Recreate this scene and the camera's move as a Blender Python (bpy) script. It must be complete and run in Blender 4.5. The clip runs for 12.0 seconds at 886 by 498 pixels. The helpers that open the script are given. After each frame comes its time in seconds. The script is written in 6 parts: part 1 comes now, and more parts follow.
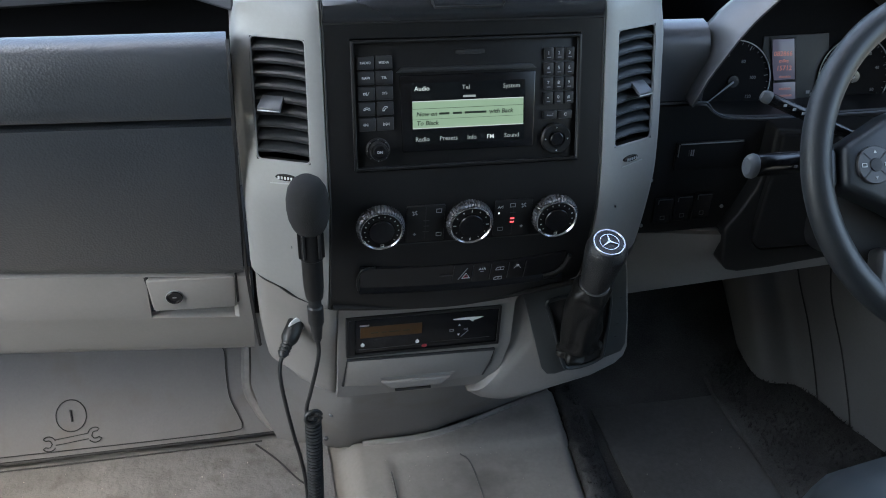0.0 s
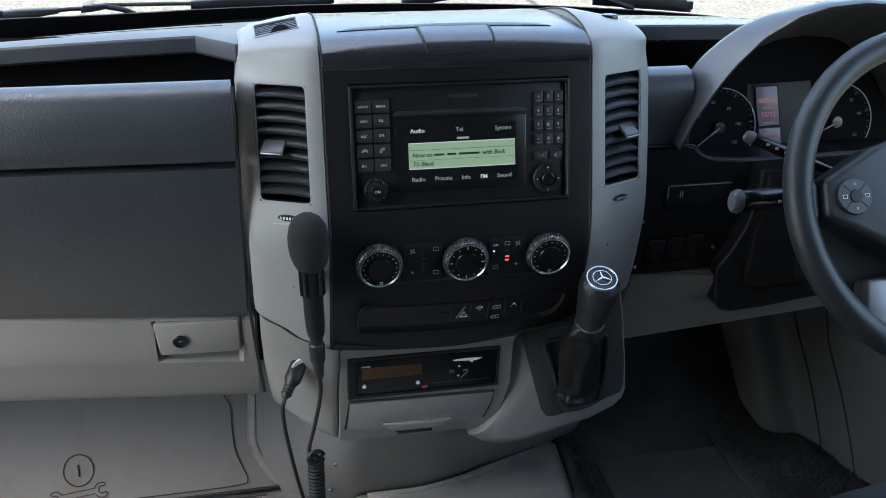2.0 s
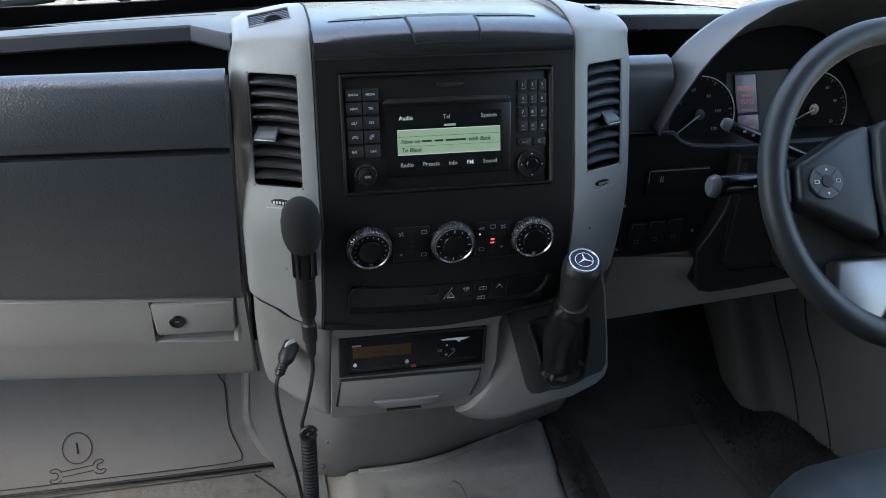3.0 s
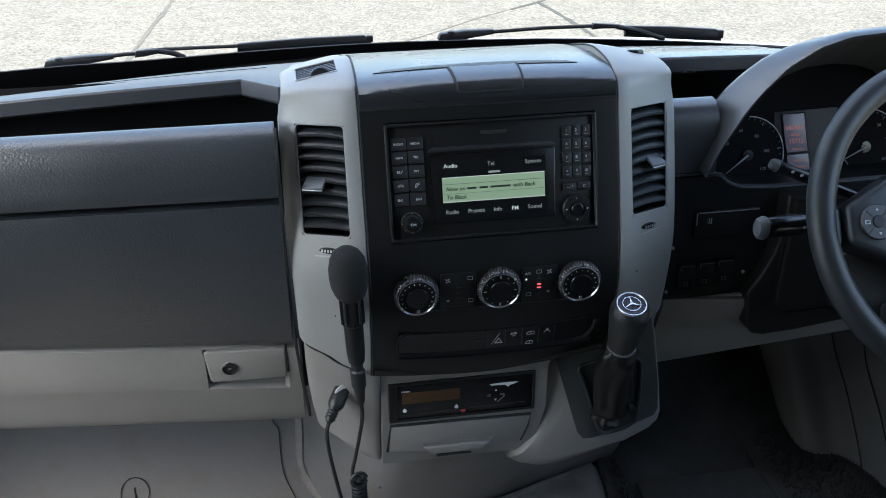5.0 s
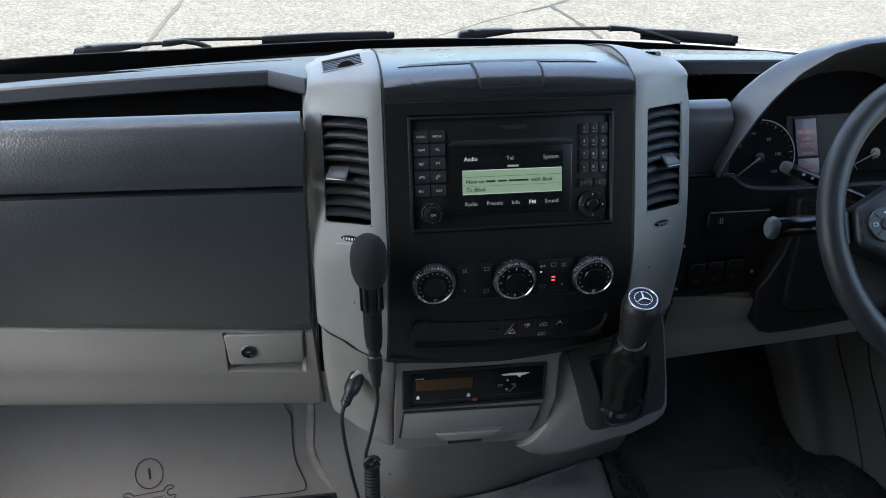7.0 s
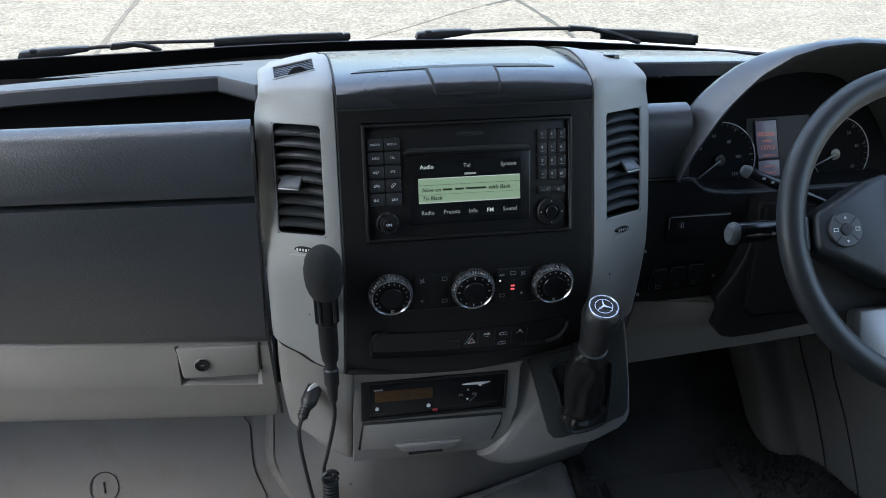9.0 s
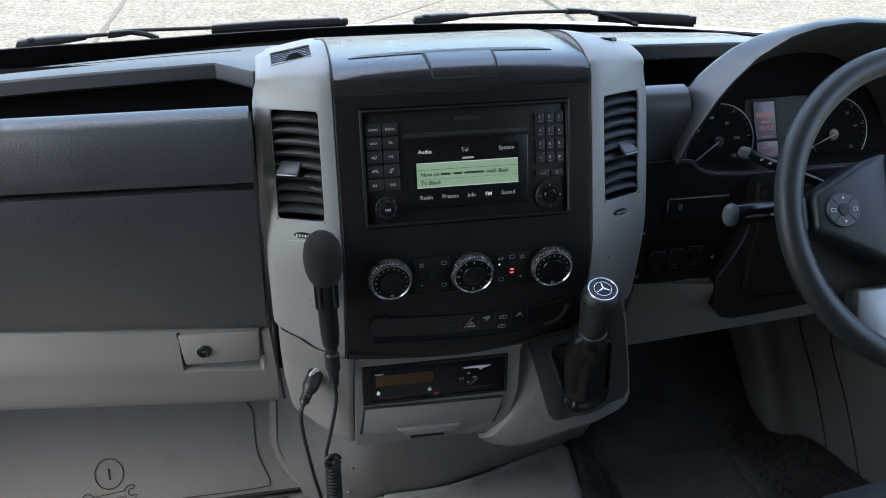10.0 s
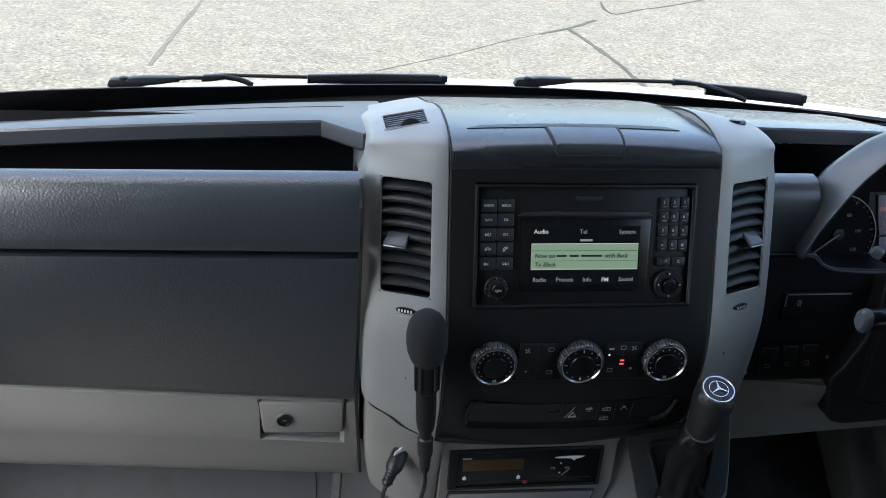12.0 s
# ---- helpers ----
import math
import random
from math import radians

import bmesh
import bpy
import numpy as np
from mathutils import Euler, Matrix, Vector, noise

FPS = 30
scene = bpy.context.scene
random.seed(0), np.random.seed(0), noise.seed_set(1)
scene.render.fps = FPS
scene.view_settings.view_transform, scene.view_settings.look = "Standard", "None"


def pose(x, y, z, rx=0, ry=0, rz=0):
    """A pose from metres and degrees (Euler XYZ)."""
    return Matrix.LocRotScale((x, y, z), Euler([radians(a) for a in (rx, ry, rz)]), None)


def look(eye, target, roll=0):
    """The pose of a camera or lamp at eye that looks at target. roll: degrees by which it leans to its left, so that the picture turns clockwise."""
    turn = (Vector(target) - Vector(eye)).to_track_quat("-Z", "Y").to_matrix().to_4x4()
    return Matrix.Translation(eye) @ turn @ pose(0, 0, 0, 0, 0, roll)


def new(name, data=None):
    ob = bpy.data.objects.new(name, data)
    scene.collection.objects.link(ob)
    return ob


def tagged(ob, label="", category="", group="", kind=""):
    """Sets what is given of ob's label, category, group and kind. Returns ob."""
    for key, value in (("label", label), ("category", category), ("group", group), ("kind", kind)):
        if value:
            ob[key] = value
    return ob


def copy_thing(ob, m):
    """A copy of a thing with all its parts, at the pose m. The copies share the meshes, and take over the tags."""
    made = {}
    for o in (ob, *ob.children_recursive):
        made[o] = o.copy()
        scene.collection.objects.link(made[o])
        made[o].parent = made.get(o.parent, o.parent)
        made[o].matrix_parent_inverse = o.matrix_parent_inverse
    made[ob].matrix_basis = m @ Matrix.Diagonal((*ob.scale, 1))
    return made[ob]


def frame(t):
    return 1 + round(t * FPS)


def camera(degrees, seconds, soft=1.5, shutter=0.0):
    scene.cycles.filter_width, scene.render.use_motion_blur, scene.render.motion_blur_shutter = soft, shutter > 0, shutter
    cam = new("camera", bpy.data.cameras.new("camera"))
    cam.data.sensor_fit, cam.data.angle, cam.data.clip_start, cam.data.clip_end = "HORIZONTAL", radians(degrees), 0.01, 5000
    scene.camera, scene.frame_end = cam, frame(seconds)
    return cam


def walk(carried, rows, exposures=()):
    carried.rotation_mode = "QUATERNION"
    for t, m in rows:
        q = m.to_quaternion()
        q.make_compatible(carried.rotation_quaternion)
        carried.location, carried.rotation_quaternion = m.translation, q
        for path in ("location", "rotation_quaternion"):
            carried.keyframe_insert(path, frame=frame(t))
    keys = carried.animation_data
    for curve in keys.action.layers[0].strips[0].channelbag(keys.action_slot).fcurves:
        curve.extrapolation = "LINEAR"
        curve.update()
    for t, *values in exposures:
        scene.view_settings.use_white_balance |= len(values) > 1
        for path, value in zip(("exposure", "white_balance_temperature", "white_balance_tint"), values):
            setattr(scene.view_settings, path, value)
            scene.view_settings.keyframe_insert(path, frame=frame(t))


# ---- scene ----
cam = camera(48.65, 12.0, soft=0.95)
PATH = [
    (0, (-0.2417, -0.9323, 1.7364), (-0.0427, -0.0934, 1.2298), 2.59),
    (0.5, (-0.2633, -0.9713, 1.6834), (-0.0646, -0.0879, 1.2589), 1.54),
    (1, (-0.2646, -0.9437, 1.6925), (-0.0742, -0.0496, 1.2872), 1.29),
    (1.5, (-0.2655, -0.9640, 1.6955), (-0.0795, -0.0752, 1.2767), 1.06),
    (2, (-0.2377, -0.9899, 1.7068), (-0.0430, -0.1083, 1.2768), 1.33),
    (2.5, (-0.2379, -1.0169, 1.7155), (-0.0389, -0.1435, 1.2711), 1.48),
    (3, (-0.2407, -1.0269, 1.7234), (-0.0393, -0.1541, 1.2789), 1.56),
    (4.8, (-0.2160, -1.0308, 1.7403), (-0.0596, -0.1320, 1.3307), -0.48),
    (5, (-0.2280, -1.0326, 1.7352), (-0.0817, -0.1322, 1.3255), -0.83),
    (5.5, (-0.2366, -1.0412, 1.7358), (-0.0939, -0.1426, 1.3209), -0.79),
    (6, (-0.2470, -1.0504, 1.7335), (-0.1079, -0.1494, 1.3225), -0.42),
    (6.5, (-0.2514, -1.0544, 1.7319), (-0.1164, -0.1531, 1.3203), -0.11),
    (7, (-0.2496, -1.0634, 1.7365), (-0.1074, -0.1618, 1.3281), 0.62),
    (7.5, (-0.2555, -1.0683, 1.7394), (-0.1030, -0.1632, 1.3425), 0.97),
    (7.7, (-0.2582, -1.0702, 1.7357), (-0.1036, -0.1630, 1.3445), 1.06),
    (9.5, (-0.2252, -1.0262, 1.7473), (-0.0474, -0.1381, 1.3234), 0.62),
    (10, (-0.2286, -1.0389, 1.7462), (-0.0582, -0.1521, 1.3167), 0.13),
    (10.5, (-0.2507, -1.0468, 1.7571), (-0.0715, -0.1673, 1.3162), 0.73),
    (11, (-0.2531, -1.0512, 1.7648), (-0.0604, -0.1649, 1.3438), 1.81),
    (11.5, (-0.2600, -1.0379, 1.7679), (-0.1004, -0.1375, 1.3633), 1.51),
    (12, (-0.3050, -0.9435, 1.7610), (-0.1618, -0.0372, 1.3639), 3.32),
]
walk(cam, [(t, look(eye, target, roll)) for t, eye, target, roll in PATH], [(0.0, 2.70, 6450, 5), (0.8, 2.50, 6400, 5), (2.5, 2.48, 6400, 5), (5.5, 2.33, 6400, 5), (7.5, 2.28, 6400, 5), (10.0, 2.35, 6400, 5), (11.0, 2.32, 6400, 5), (12.0, 2.20, 6400, 5)])

# ---- world and light ----
SUN_UP, SUN_TURN = 62.0, 225.0
world = bpy.data.worlds.new("sky")
scene.world = world
world.use_nodes = True
wn = world.node_tree
sky = wn.nodes.new("ShaderNodeTexSky")
sky.sky_type = "NISHITA"
sky.sun_disc = False
sky.sun_elevation, sky.sun_rotation = radians(SUN_UP), radians(SUN_TURN)
sky.dust_density, sky.air_density = 4.0, 1.2
wn.nodes["Background"].inputs[1].default_value = 0.225
wn.links.new(sky.outputs[0], wn.nodes["Background"].inputs[0])
sun_data = bpy.data.lights.new("sun", "SUN")
sun_data.energy, sun_data.angle, sun_data.color = 0.5, radians(60), (1.0, 0.98, 0.95)
sun = new("sun", sun_data)
sun.matrix_world = pose(0, 0, 10, 90 - SUN_UP, 0, 180 - SUN_TURN)


# ---- materials ----
def material(name, colour, rough=0.5, metal=0.0, spread=0.12, scale=40.0, bump=0.0, bump_scale=900.0, kind="noise", coat=0.0, rough_spread=0.08, dirt=None, spec=0.5, relief=0.0006):
    """A surface with two scales of colour change, uneven gloss and fine relief."""
    m = bpy.data.materials.new(name)
    m.use_nodes = True
    n, l = m.node_tree.nodes, m.node_tree.links
    b = n["Principled BSDF"]
    co = n.new("ShaderNodeTexCoord")
    big, small = n.new("ShaderNodeTexNoise"), n.new("ShaderNodeTexNoise")
    big.inputs["Scale"].default_value, small.inputs["Scale"].default_value = scale * 0.2, scale * 6
    big.inputs["Detail"].default_value, small.inputs["Detail"].default_value = 4, 2
    for k in (big, small):
        l.new(co.outputs["Object"], k.inputs["Vector"])
    add = n.new("ShaderNodeMath")
    add.operation = "MULTIPLY_ADD"
    l.new(small.outputs[0], add.inputs[0])
    add.inputs[1].default_value = 0.5
    l.new(big.outputs[0], add.inputs[2])
    ramp = n.new("ShaderNodeMapRange")
    l.new(add.outputs[0], ramp.inputs[0])
    ramp.inputs[1].default_value, ramp.inputs[2].default_value = 0.45, 1.05
    ramp.inputs[3].default_value, ramp.inputs[4].default_value = 1 - spread, 1 + spread
    mul = n.new("ShaderNodeVectorMath")
    mul.operation = "SCALE"
    mul.inputs[0].default_value = colour
    l.new(ramp.outputs[0], mul.inputs["Scale"])
    out = mul.outputs[0]
    if dirt:
        dn = n.new("ShaderNodeTexNoise")
        dn.inputs["Scale"].default_value, dn.inputs["Detail"].default_value = dirt[1], 6
        l.new(co.outputs["Object"], dn.inputs["Vector"])
        dr = n.new("ShaderNodeMapRange")
        l.new(dn.outputs[0], dr.inputs[0])
        dr.inputs[1].default_value, dr.inputs[2].default_value = 0.52, 0.72
        dr.inputs[4].default_value = dirt[2]
        mix = n.new("ShaderNodeMix")
        mix.data_type = "RGBA"
        l.new(dr.outputs[0], mix.inputs["Factor"])
        l.new(out, mix.inputs[6])
        mix.inputs[7].default_value = (*dirt[0], 1)
        out = mix.outputs[2]
    l.new(out, b.inputs["Base Color"])
    rr = n.new("ShaderNodeMapRange")
    l.new(big.outputs[0], rr.inputs[0])
    rr.inputs[3].default_value, rr.inputs[4].default_value = rough - rough_spread, rough + rough_spread
    l.new(rr.outputs[0], b.inputs["Roughness"])
    b.inputs["Metallic"].default_value = metal
    b.inputs["Coat Weight"].default_value = coat
    b.inputs["Specular IOR Level"].default_value = spec
    if bump:
        t = n.new("ShaderNodeTexVoronoi" if kind == "grain" else "ShaderNodeTexNoise")
        t.inputs["Scale"].default_value = bump_scale
        l.new(co.outputs["Object"], t.inputs["Vector"])
        bp = n.new("ShaderNodeBump")
        bp.inputs["Strength"].default_value, bp.inputs["Distance"].default_value = bump, relief
        l.new(t.outputs[0], bp.inputs["Height"])
        l.new(bp.outputs[0], b.inputs["Normal"])
    return m


def glowing(name, colour, strength):
    m = material(name, tuple(0.15 * c for c in colour), 0.3, spread=0.04)
    b = m.node_tree.nodes["Principled BSDF"]
    b.inputs["Emission Color"].default_value = (*colour, 1)
    b.inputs["Emission Strength"].default_value = strength
    return m


SOFT = material("soft_dark_plastic", (0.031, 0.036, 0.043), 0.36, spread=0.16, spec=0.9, bump=0.45, bump_scale=400, kind="grain")
PADTOP = material("padded_dash_plastic", (0.044, 0.047, 0.056), 0.42, spec=0.7, spread=0.10, bump=0.15, bump_scale=900)
SMOOTH = material("dark_moulded_plastic", (0.040, 0.043, 0.050), 0.28, spec=0.9, spread=0.08, bump=0.10, bump_scale=1500)
COVER = material("dark_cover_plastic", (0.019, 0.021, 0.025), 0.27, spec=1.0, spread=0.10, bump=0.08, bump_scale=1500)
GEARPLATE = material("dark_satin_plate", (0.034, 0.038, 0.040), 0.36, spec=0.6, spread=0.10, bump=0.10, bump_scale=1200)
HOODSKIN = material("grained_hood_plastic", (0.021, 0.0235, 0.028), 0.34, spec=0.9, spread=0.10, bump=0.05, bump_scale=600, kind="grain")
BLACK = material("black_satin_plastic", (0.0115, 0.0116, 0.0122), 0.42, spec=0.28, spread=0.18, bump=0.10, bump_scale=1300)
GLOSS = material("black_glossy_plastic", (0.006, 0.006, 0.007), 0.22, spread=0.15)
DEEP = material("black_matt_plastic", (0.014, 0.014, 0.015), 0.7, spread=0.2)
SILVER = material("silver_grey_paint", (0.275, 0.278, 0.276), 0.52, metal=0.3, spread=0.06, bump=0.06, bump_scale=2500)
GREY = material("light_grey_plastic", (0.205, 0.195, 0.188), 0.52, spread=0.08, bump=0.18, bump_scale=1200, dirt=((0.165, 0.161, 0.156), 9.0, 0.35))
FLOORGREY = material("grey_floor_rubber", (0.156, 0.153, 0.150), 0.58, spread=0.10, bump=0.2, bump_scale=500, dirt=((0.130, 0.115, 0.097), 16.0, 0.6))
FLOORMAT = material("worn_grey_vinyl", (0.142, 0.140, 0.137), 0.62, spread=0.34, scale=70, bump=0.6, bump_scale=120, relief=0.003, dirt=((0.060, 0.056, 0.050), 38.0, 0.55))
HUMPGREY = material("scuffed_floor_moulding", (0.215, 0.206, 0.192), 0.5, spread=0.16, scale=25, bump=0.25, bump_scale=300, dirt=((0.070, 0.064, 0.056), 11.0, 0.6))
SKIRT = material("ribbed_dial_plastic", (0.030, 0.030, 0.032), 0.28, spec=0.8, spread=0.1)
WORNJOINT = material("worn_slab_joint", (0.092, 0.086, 0.069), 0.95, spread=0.3, scale=6)
TRIM = material("dark_grey_trim", (0.105, 0.103, 0.100), 0.5, spread=0.12, bump=0.2, bump_scale=600)
KNOB = material("grey_grained_leather", (0.020, 0.021, 0.022), 0.36, spread=0.15, bump=0.8, bump_scale=560, kind="grain")
BADGE = material("black_enamel", (0.004, 0.004, 0.005), 0.12, spec=0.28, spread=0.1)
CARPET = material("black_carpet", (0.036, 0.036, 0.035), 0.95, spread=0.9, scale=60, bump=1.0, bump_scale=420)
DARKMAT = material("dark_worn_rubber", (0.060, 0.060, 0.058), 0.72, spread=0.4, scale=22, bump=0.4, bump_scale=500, dirt=((0.062, 0.059, 0.054), 7.0, 0.6))
SEATCLOTH = material("blue_grey_vinyl", (0.021, 0.0245, 0.026), 0.5, spread=0.15, scale=60, bump=0.3, bump_scale=700)
LEATHER = material("black_leather", (0.006, 0.006, 0.006), 0.40, spec=0.32, spread=0.2, bump=0.5, bump_scale=500, kind="grain")
RIM = material("dark_grey_rim_plastic", (0.019, 0.0215, 0.0235), 0.44, spec=0.42, spread=0.08, bump=0.12, bump_scale=900, kind="grain")
PAD = material("blue_grey_hub_plastic", (0.019, 0.023, 0.027), 0.45, spread=0.08, bump=0.2, bump_scale=900)
SPOKE = material("brushed_silver_paint", (0.21, 0.21, 0.21), 0.36, metal=0.8, spread=0.10)
CHROME = material("chrome", (0.50, 0.51, 0.53), 0.22, metal=0.9, spread=0.03, rough_spread=0.05)
# Pale, mostly unmetallic colour; the glint of bare metal is put into it.
GLINTMETAL = material("pale_glint_metal", (0.72, 0.72, 0.74), 0.28, metal=0.3, spread=0.05)
STEEL = material("satin_metal", (0.40, 0.41, 0.42), 0.38, metal=1.0, spread=0.10)
FOAM = material("dark_foam", (0.012, 0.012, 0.0125), 0.95, spread=0.25, scale=200, bump=0.9, bump_scale=1300)
RUBBER = material("black_rubber", (0.010, 0.011, 0.012), 0.5, spread=0.2, bump=0.1)
FUZZ = material("dark_carpet_fibre", (0.022, 0.0215, 0.021), 0.95, spread=0.8, scale=150)
GRIT = material("pale_floor_grit", (0.30, 0.28, 0.25), 0.9, spread=0.5, scale=200)
INK = material("white_print", (0.62, 0.63, 0.63), 0.6, spread=0.03)
DIM = material("grey_print", (0.26, 0.27, 0.28), 0.6, spread=0.03)
FAINT = material("worn_grey_print", (0.12, 0.12, 0.125), 0.6, spread=0.1)
DARKINK = material("dark_ink", (0.012, 0.02, 0.012), 0.6, spread=0.03)
REDINK = material("red_print", (0.30, 0.03, 0.04), 0.5, spread=0.03)
LABEL = material("torn_white_paper", (0.75, 0.75, 0.74), 0.8, spread=0.06)
KEY = material("dark_key_plastic", (0.021, 0.022, 0.024), 0.40, spread=0.10)
CLUSTER = material("dark_grey_dial_surround", (0.030, 0.032, 0.033), 0.6, spread=0.10)
TAB = material("blue_grey_tab_plastic", (0.075, 0.082, 0.092), 0.35, spread=0.05)
LCD = glowing("green_lit_screen", (0.42, 0.60, 0.42), 0.092)
LCDDARK = material("unlit_screen", (0.006, 0.007, 0.008), 0.25, spread=0.05)
LCDTEXT = glowing("lit_white_letters", (0.60, 0.66, 0.66), 0.16)
LCDTEXTDIM = glowing("dim_lit_letters", (0.42, 0.47, 0.48), 0.10)
AMBER = material("amber_screen", (0.055, 0.027, 0.008), 0.35, spread=0.12, scale=200)
VIOLET = glowing("violet_lit_screen", (0.22, 0.22, 0.34), 0.036)
ORANGE = glowing("orange_lit_digits", (0.85, 0.32, 0.28), 0.055)
ORANGEDIM = glowing("dim_orange_line", (0.55, 0.28, 0.30), 0.040)
REDLED = glowing("red_led", (0.9, 0.10, 0.12), 0.34)
WHITELED = glowing("white_led", (0.8, 0.8, 0.8), 0.25)
BODYWHITE = material("white_body_paint", (0.80, 0.80, 0.80), 0.25, spread=0.03, coat=0.5)
# Lining of the unseen cab walls, tuned for the light it throws back.
LINER = material("pale_grey_lining", (0.24, 0.226, 0.206), 0.8, spread=0.08)
WIPER = material("black_wiper_coating", (0.0105, 0.0125, 0.0155), 0.45, spec=0.25, spread=0.3)
FRIT = material("black_ceramic_edge", (0.004, 0.004, 0.0045), 0.35, spec=0.25, spread=0.1)
# Also colours the storage trays, where its black stands in for shade.
COWL = material("black_cowl_plastic", (0.008, 0.008, 0.009), 0.85, spec=0.12, spread=0.2, bump=0.2)


def concrete():
    m = bpy.data.materials.new("exposed_aggregate_concrete")
    m.use_nodes = True
    n, l = m.node_tree.nodes, m.node_tree.links
    b = n["Principled BSDF"]
    b.inputs["Roughness"].default_value = 0.85
    co = n.new("ShaderNodeTexCoord")
    v = n.new("ShaderNodeTexVoronoi")
    v.inputs["Scale"].default_value = 48
    mp = n.new("ShaderNodeMapping")
    mp.inputs["Scale"].default_value = (1.0, 0.75, 1.0)
    l.new(co.outputs["Object"], mp.inputs["Vector"])
    l.new(mp.outputs[0], v.inputs["Vector"])
    sep = n.new("ShaderNodeSeparateColor")
    l.new(v.outputs["Color"], sep.inputs[0])
    ramp = n.new("ShaderNodeValToRGB")
    e = ramp.color_ramp.elements
    e[0].position, e[0].color = 0.0, (0.080, 0.072, 0.054, 1)
    e[1].position, e[1].color = 1.0, (0.222, 0.203, 0.158, 1)
    for p, c in ((0.12, (0.108, 0.098, 0.074, 1)), (0.4, (0.138, 0.127, 0.098, 1)), (0.75, (0.160, 0.147, 0.114, 1))):
        q = e.new(p)
        q.color = c
    l.new(sep.outputs[0], ramp.inputs[0])
    big = n.new("ShaderNodeTexNoise")
    big.inputs["Scale"].default_value, big.inputs["Detail"].default_value = 3.2, 7
    l.new(co.outputs["Object"], big.inputs["Vector"])
    mr = n.new("ShaderNodeMapRange")
    l.new(big.outputs[0], mr.inputs[0])
    mr.inputs[3].default_value, mr.inputs[4].default_value = 0.70, 1.26
    sc = n.new("ShaderNodeVectorMath")
    sc.operation = "SCALE"
    l.new(ramp.outputs[0], sc.inputs[0])
    l.new(mr.outputs[0], sc.inputs["Scale"])
    l.new(sc.outputs[0], b.inputs["Base Color"])
    bp = n.new("ShaderNodeBump")
    bp.inputs["Strength"].default_value, bp.inputs["Distance"].default_value = 0.3, 0.006
    l.new(v.outputs["Distance"], bp.inputs["Height"])
    l.new(bp.outputs[0], b.inputs["Normal"])
    return m


CONCRETE = concrete()
JOINT = material("mossy_joint", (0.050, 0.052, 0.042), 0.95, spread=0.35, scale=8)
GLASS = bpy.data.materials.new("clear_glass")
GLASS.use_nodes = True
gb = GLASS.node_tree.nodes["Principled BSDF"]
gb.inputs["Transmission Weight"].default_value, gb.inputs["Roughness"].default_value, gb.inputs["IOR"].default_value = 1.0, 0.0, 1.1


# ---- building helpers ----
def thing(name, label, category, group="", kind="", at=(0, 0, 0)):
    ob = new(name)
    ob.location = at
    ob.empty_display_size = 0.02
    return tagged(ob, label, category, group, kind)


def mesh_of(name, bm, mat, sharp=35):
    bmesh.ops.recalc_face_normals(bm, faces=bm.faces)
    me = bpy.data.meshes.new(name)
    bm.to_mesh(me)
    bm.free()
    me.materials.append(mat)
    me.shade_smooth()
    me.set_sharp_from_angle(angle=radians(sharp))
    return me


def placed(ob):
    """Where an object stands in the world, through its parents."""
    own = ob.matrix_parent_inverse @ ob.matrix_basis
    return placed(ob.parent) @ own if ob.parent else ob.matrix_basis.copy()


def part(name, bm, mat, parent=None, label="", sharp=35):
    ob = new(name, mesh_of(name, bm, mat, sharp))
    if parent is not None:
        ob.parent = parent
        ob.matrix_parent_inverse = placed(parent).inverted()
    return tagged(ob, label)


def box(sx, sy, sz, m=None, bevel=0.0, seg=2):
    bm = bmesh.new()
    bmesh.ops.create_cube(bm, size=1)
    bmesh.ops.scale(bm, vec=(sx, sy, sz), verts=bm.verts)
    if bevel:
        bmesh.ops.bevel(bm, geom=bm.edges[:], offset=bevel, segments=seg, profile=0.5, affect="EDGES")
    bm.transform(m or Matrix.Identity(4))
    return bm


def sheet(rows, d, hole=None):
    """A skin through rows of points with thickness d (a vector); hole(i, j) leaves cells out."""
    bm = bmesh.new()
    d = Vector(d)
    a = [[bm.verts.new(p) for p in r] for r in rows]
    b = [[bm.verts.new(Vector(p) + d) for p in r] for r in rows]
    ni, nj = len(rows), len(rows[0])
    there = lambda i, j: 0 <= i < ni - 1 and 0 <= j < nj - 1 and not (hole and hole(i, j))
    for i in range(ni - 1):
        for j in range(nj - 1):
            if not there(i, j):
                continue
            bm.faces.new((a[i][j], a[i][j + 1], a[i + 1][j + 1], a[i + 1][j]))
            bm.faces.new((b[i][j], b[i + 1][j], b[i + 1][j + 1], b[i][j + 1]))
            for di, dj, p, q in ((-1, 0, (i, j), (i, j + 1)), (1, 0, (i + 1, j + 1), (i + 1, j)), (0, -1, (i + 1, j), (i, j)), (0, 1, (i, j + 1), (i + 1, j + 1))):
                if not there(i + di, j + dj):
                    bm.faces.new((a[p[0]][p[1]], b[p[0]][p[1]], b[q[0]][q[1]], a[q[0]][q[1]]))
    loose = [v for v in bm.verts if not v.link_faces]
    bmesh.ops.delete(bm, geom=loose, context="VERTS")
    return bm


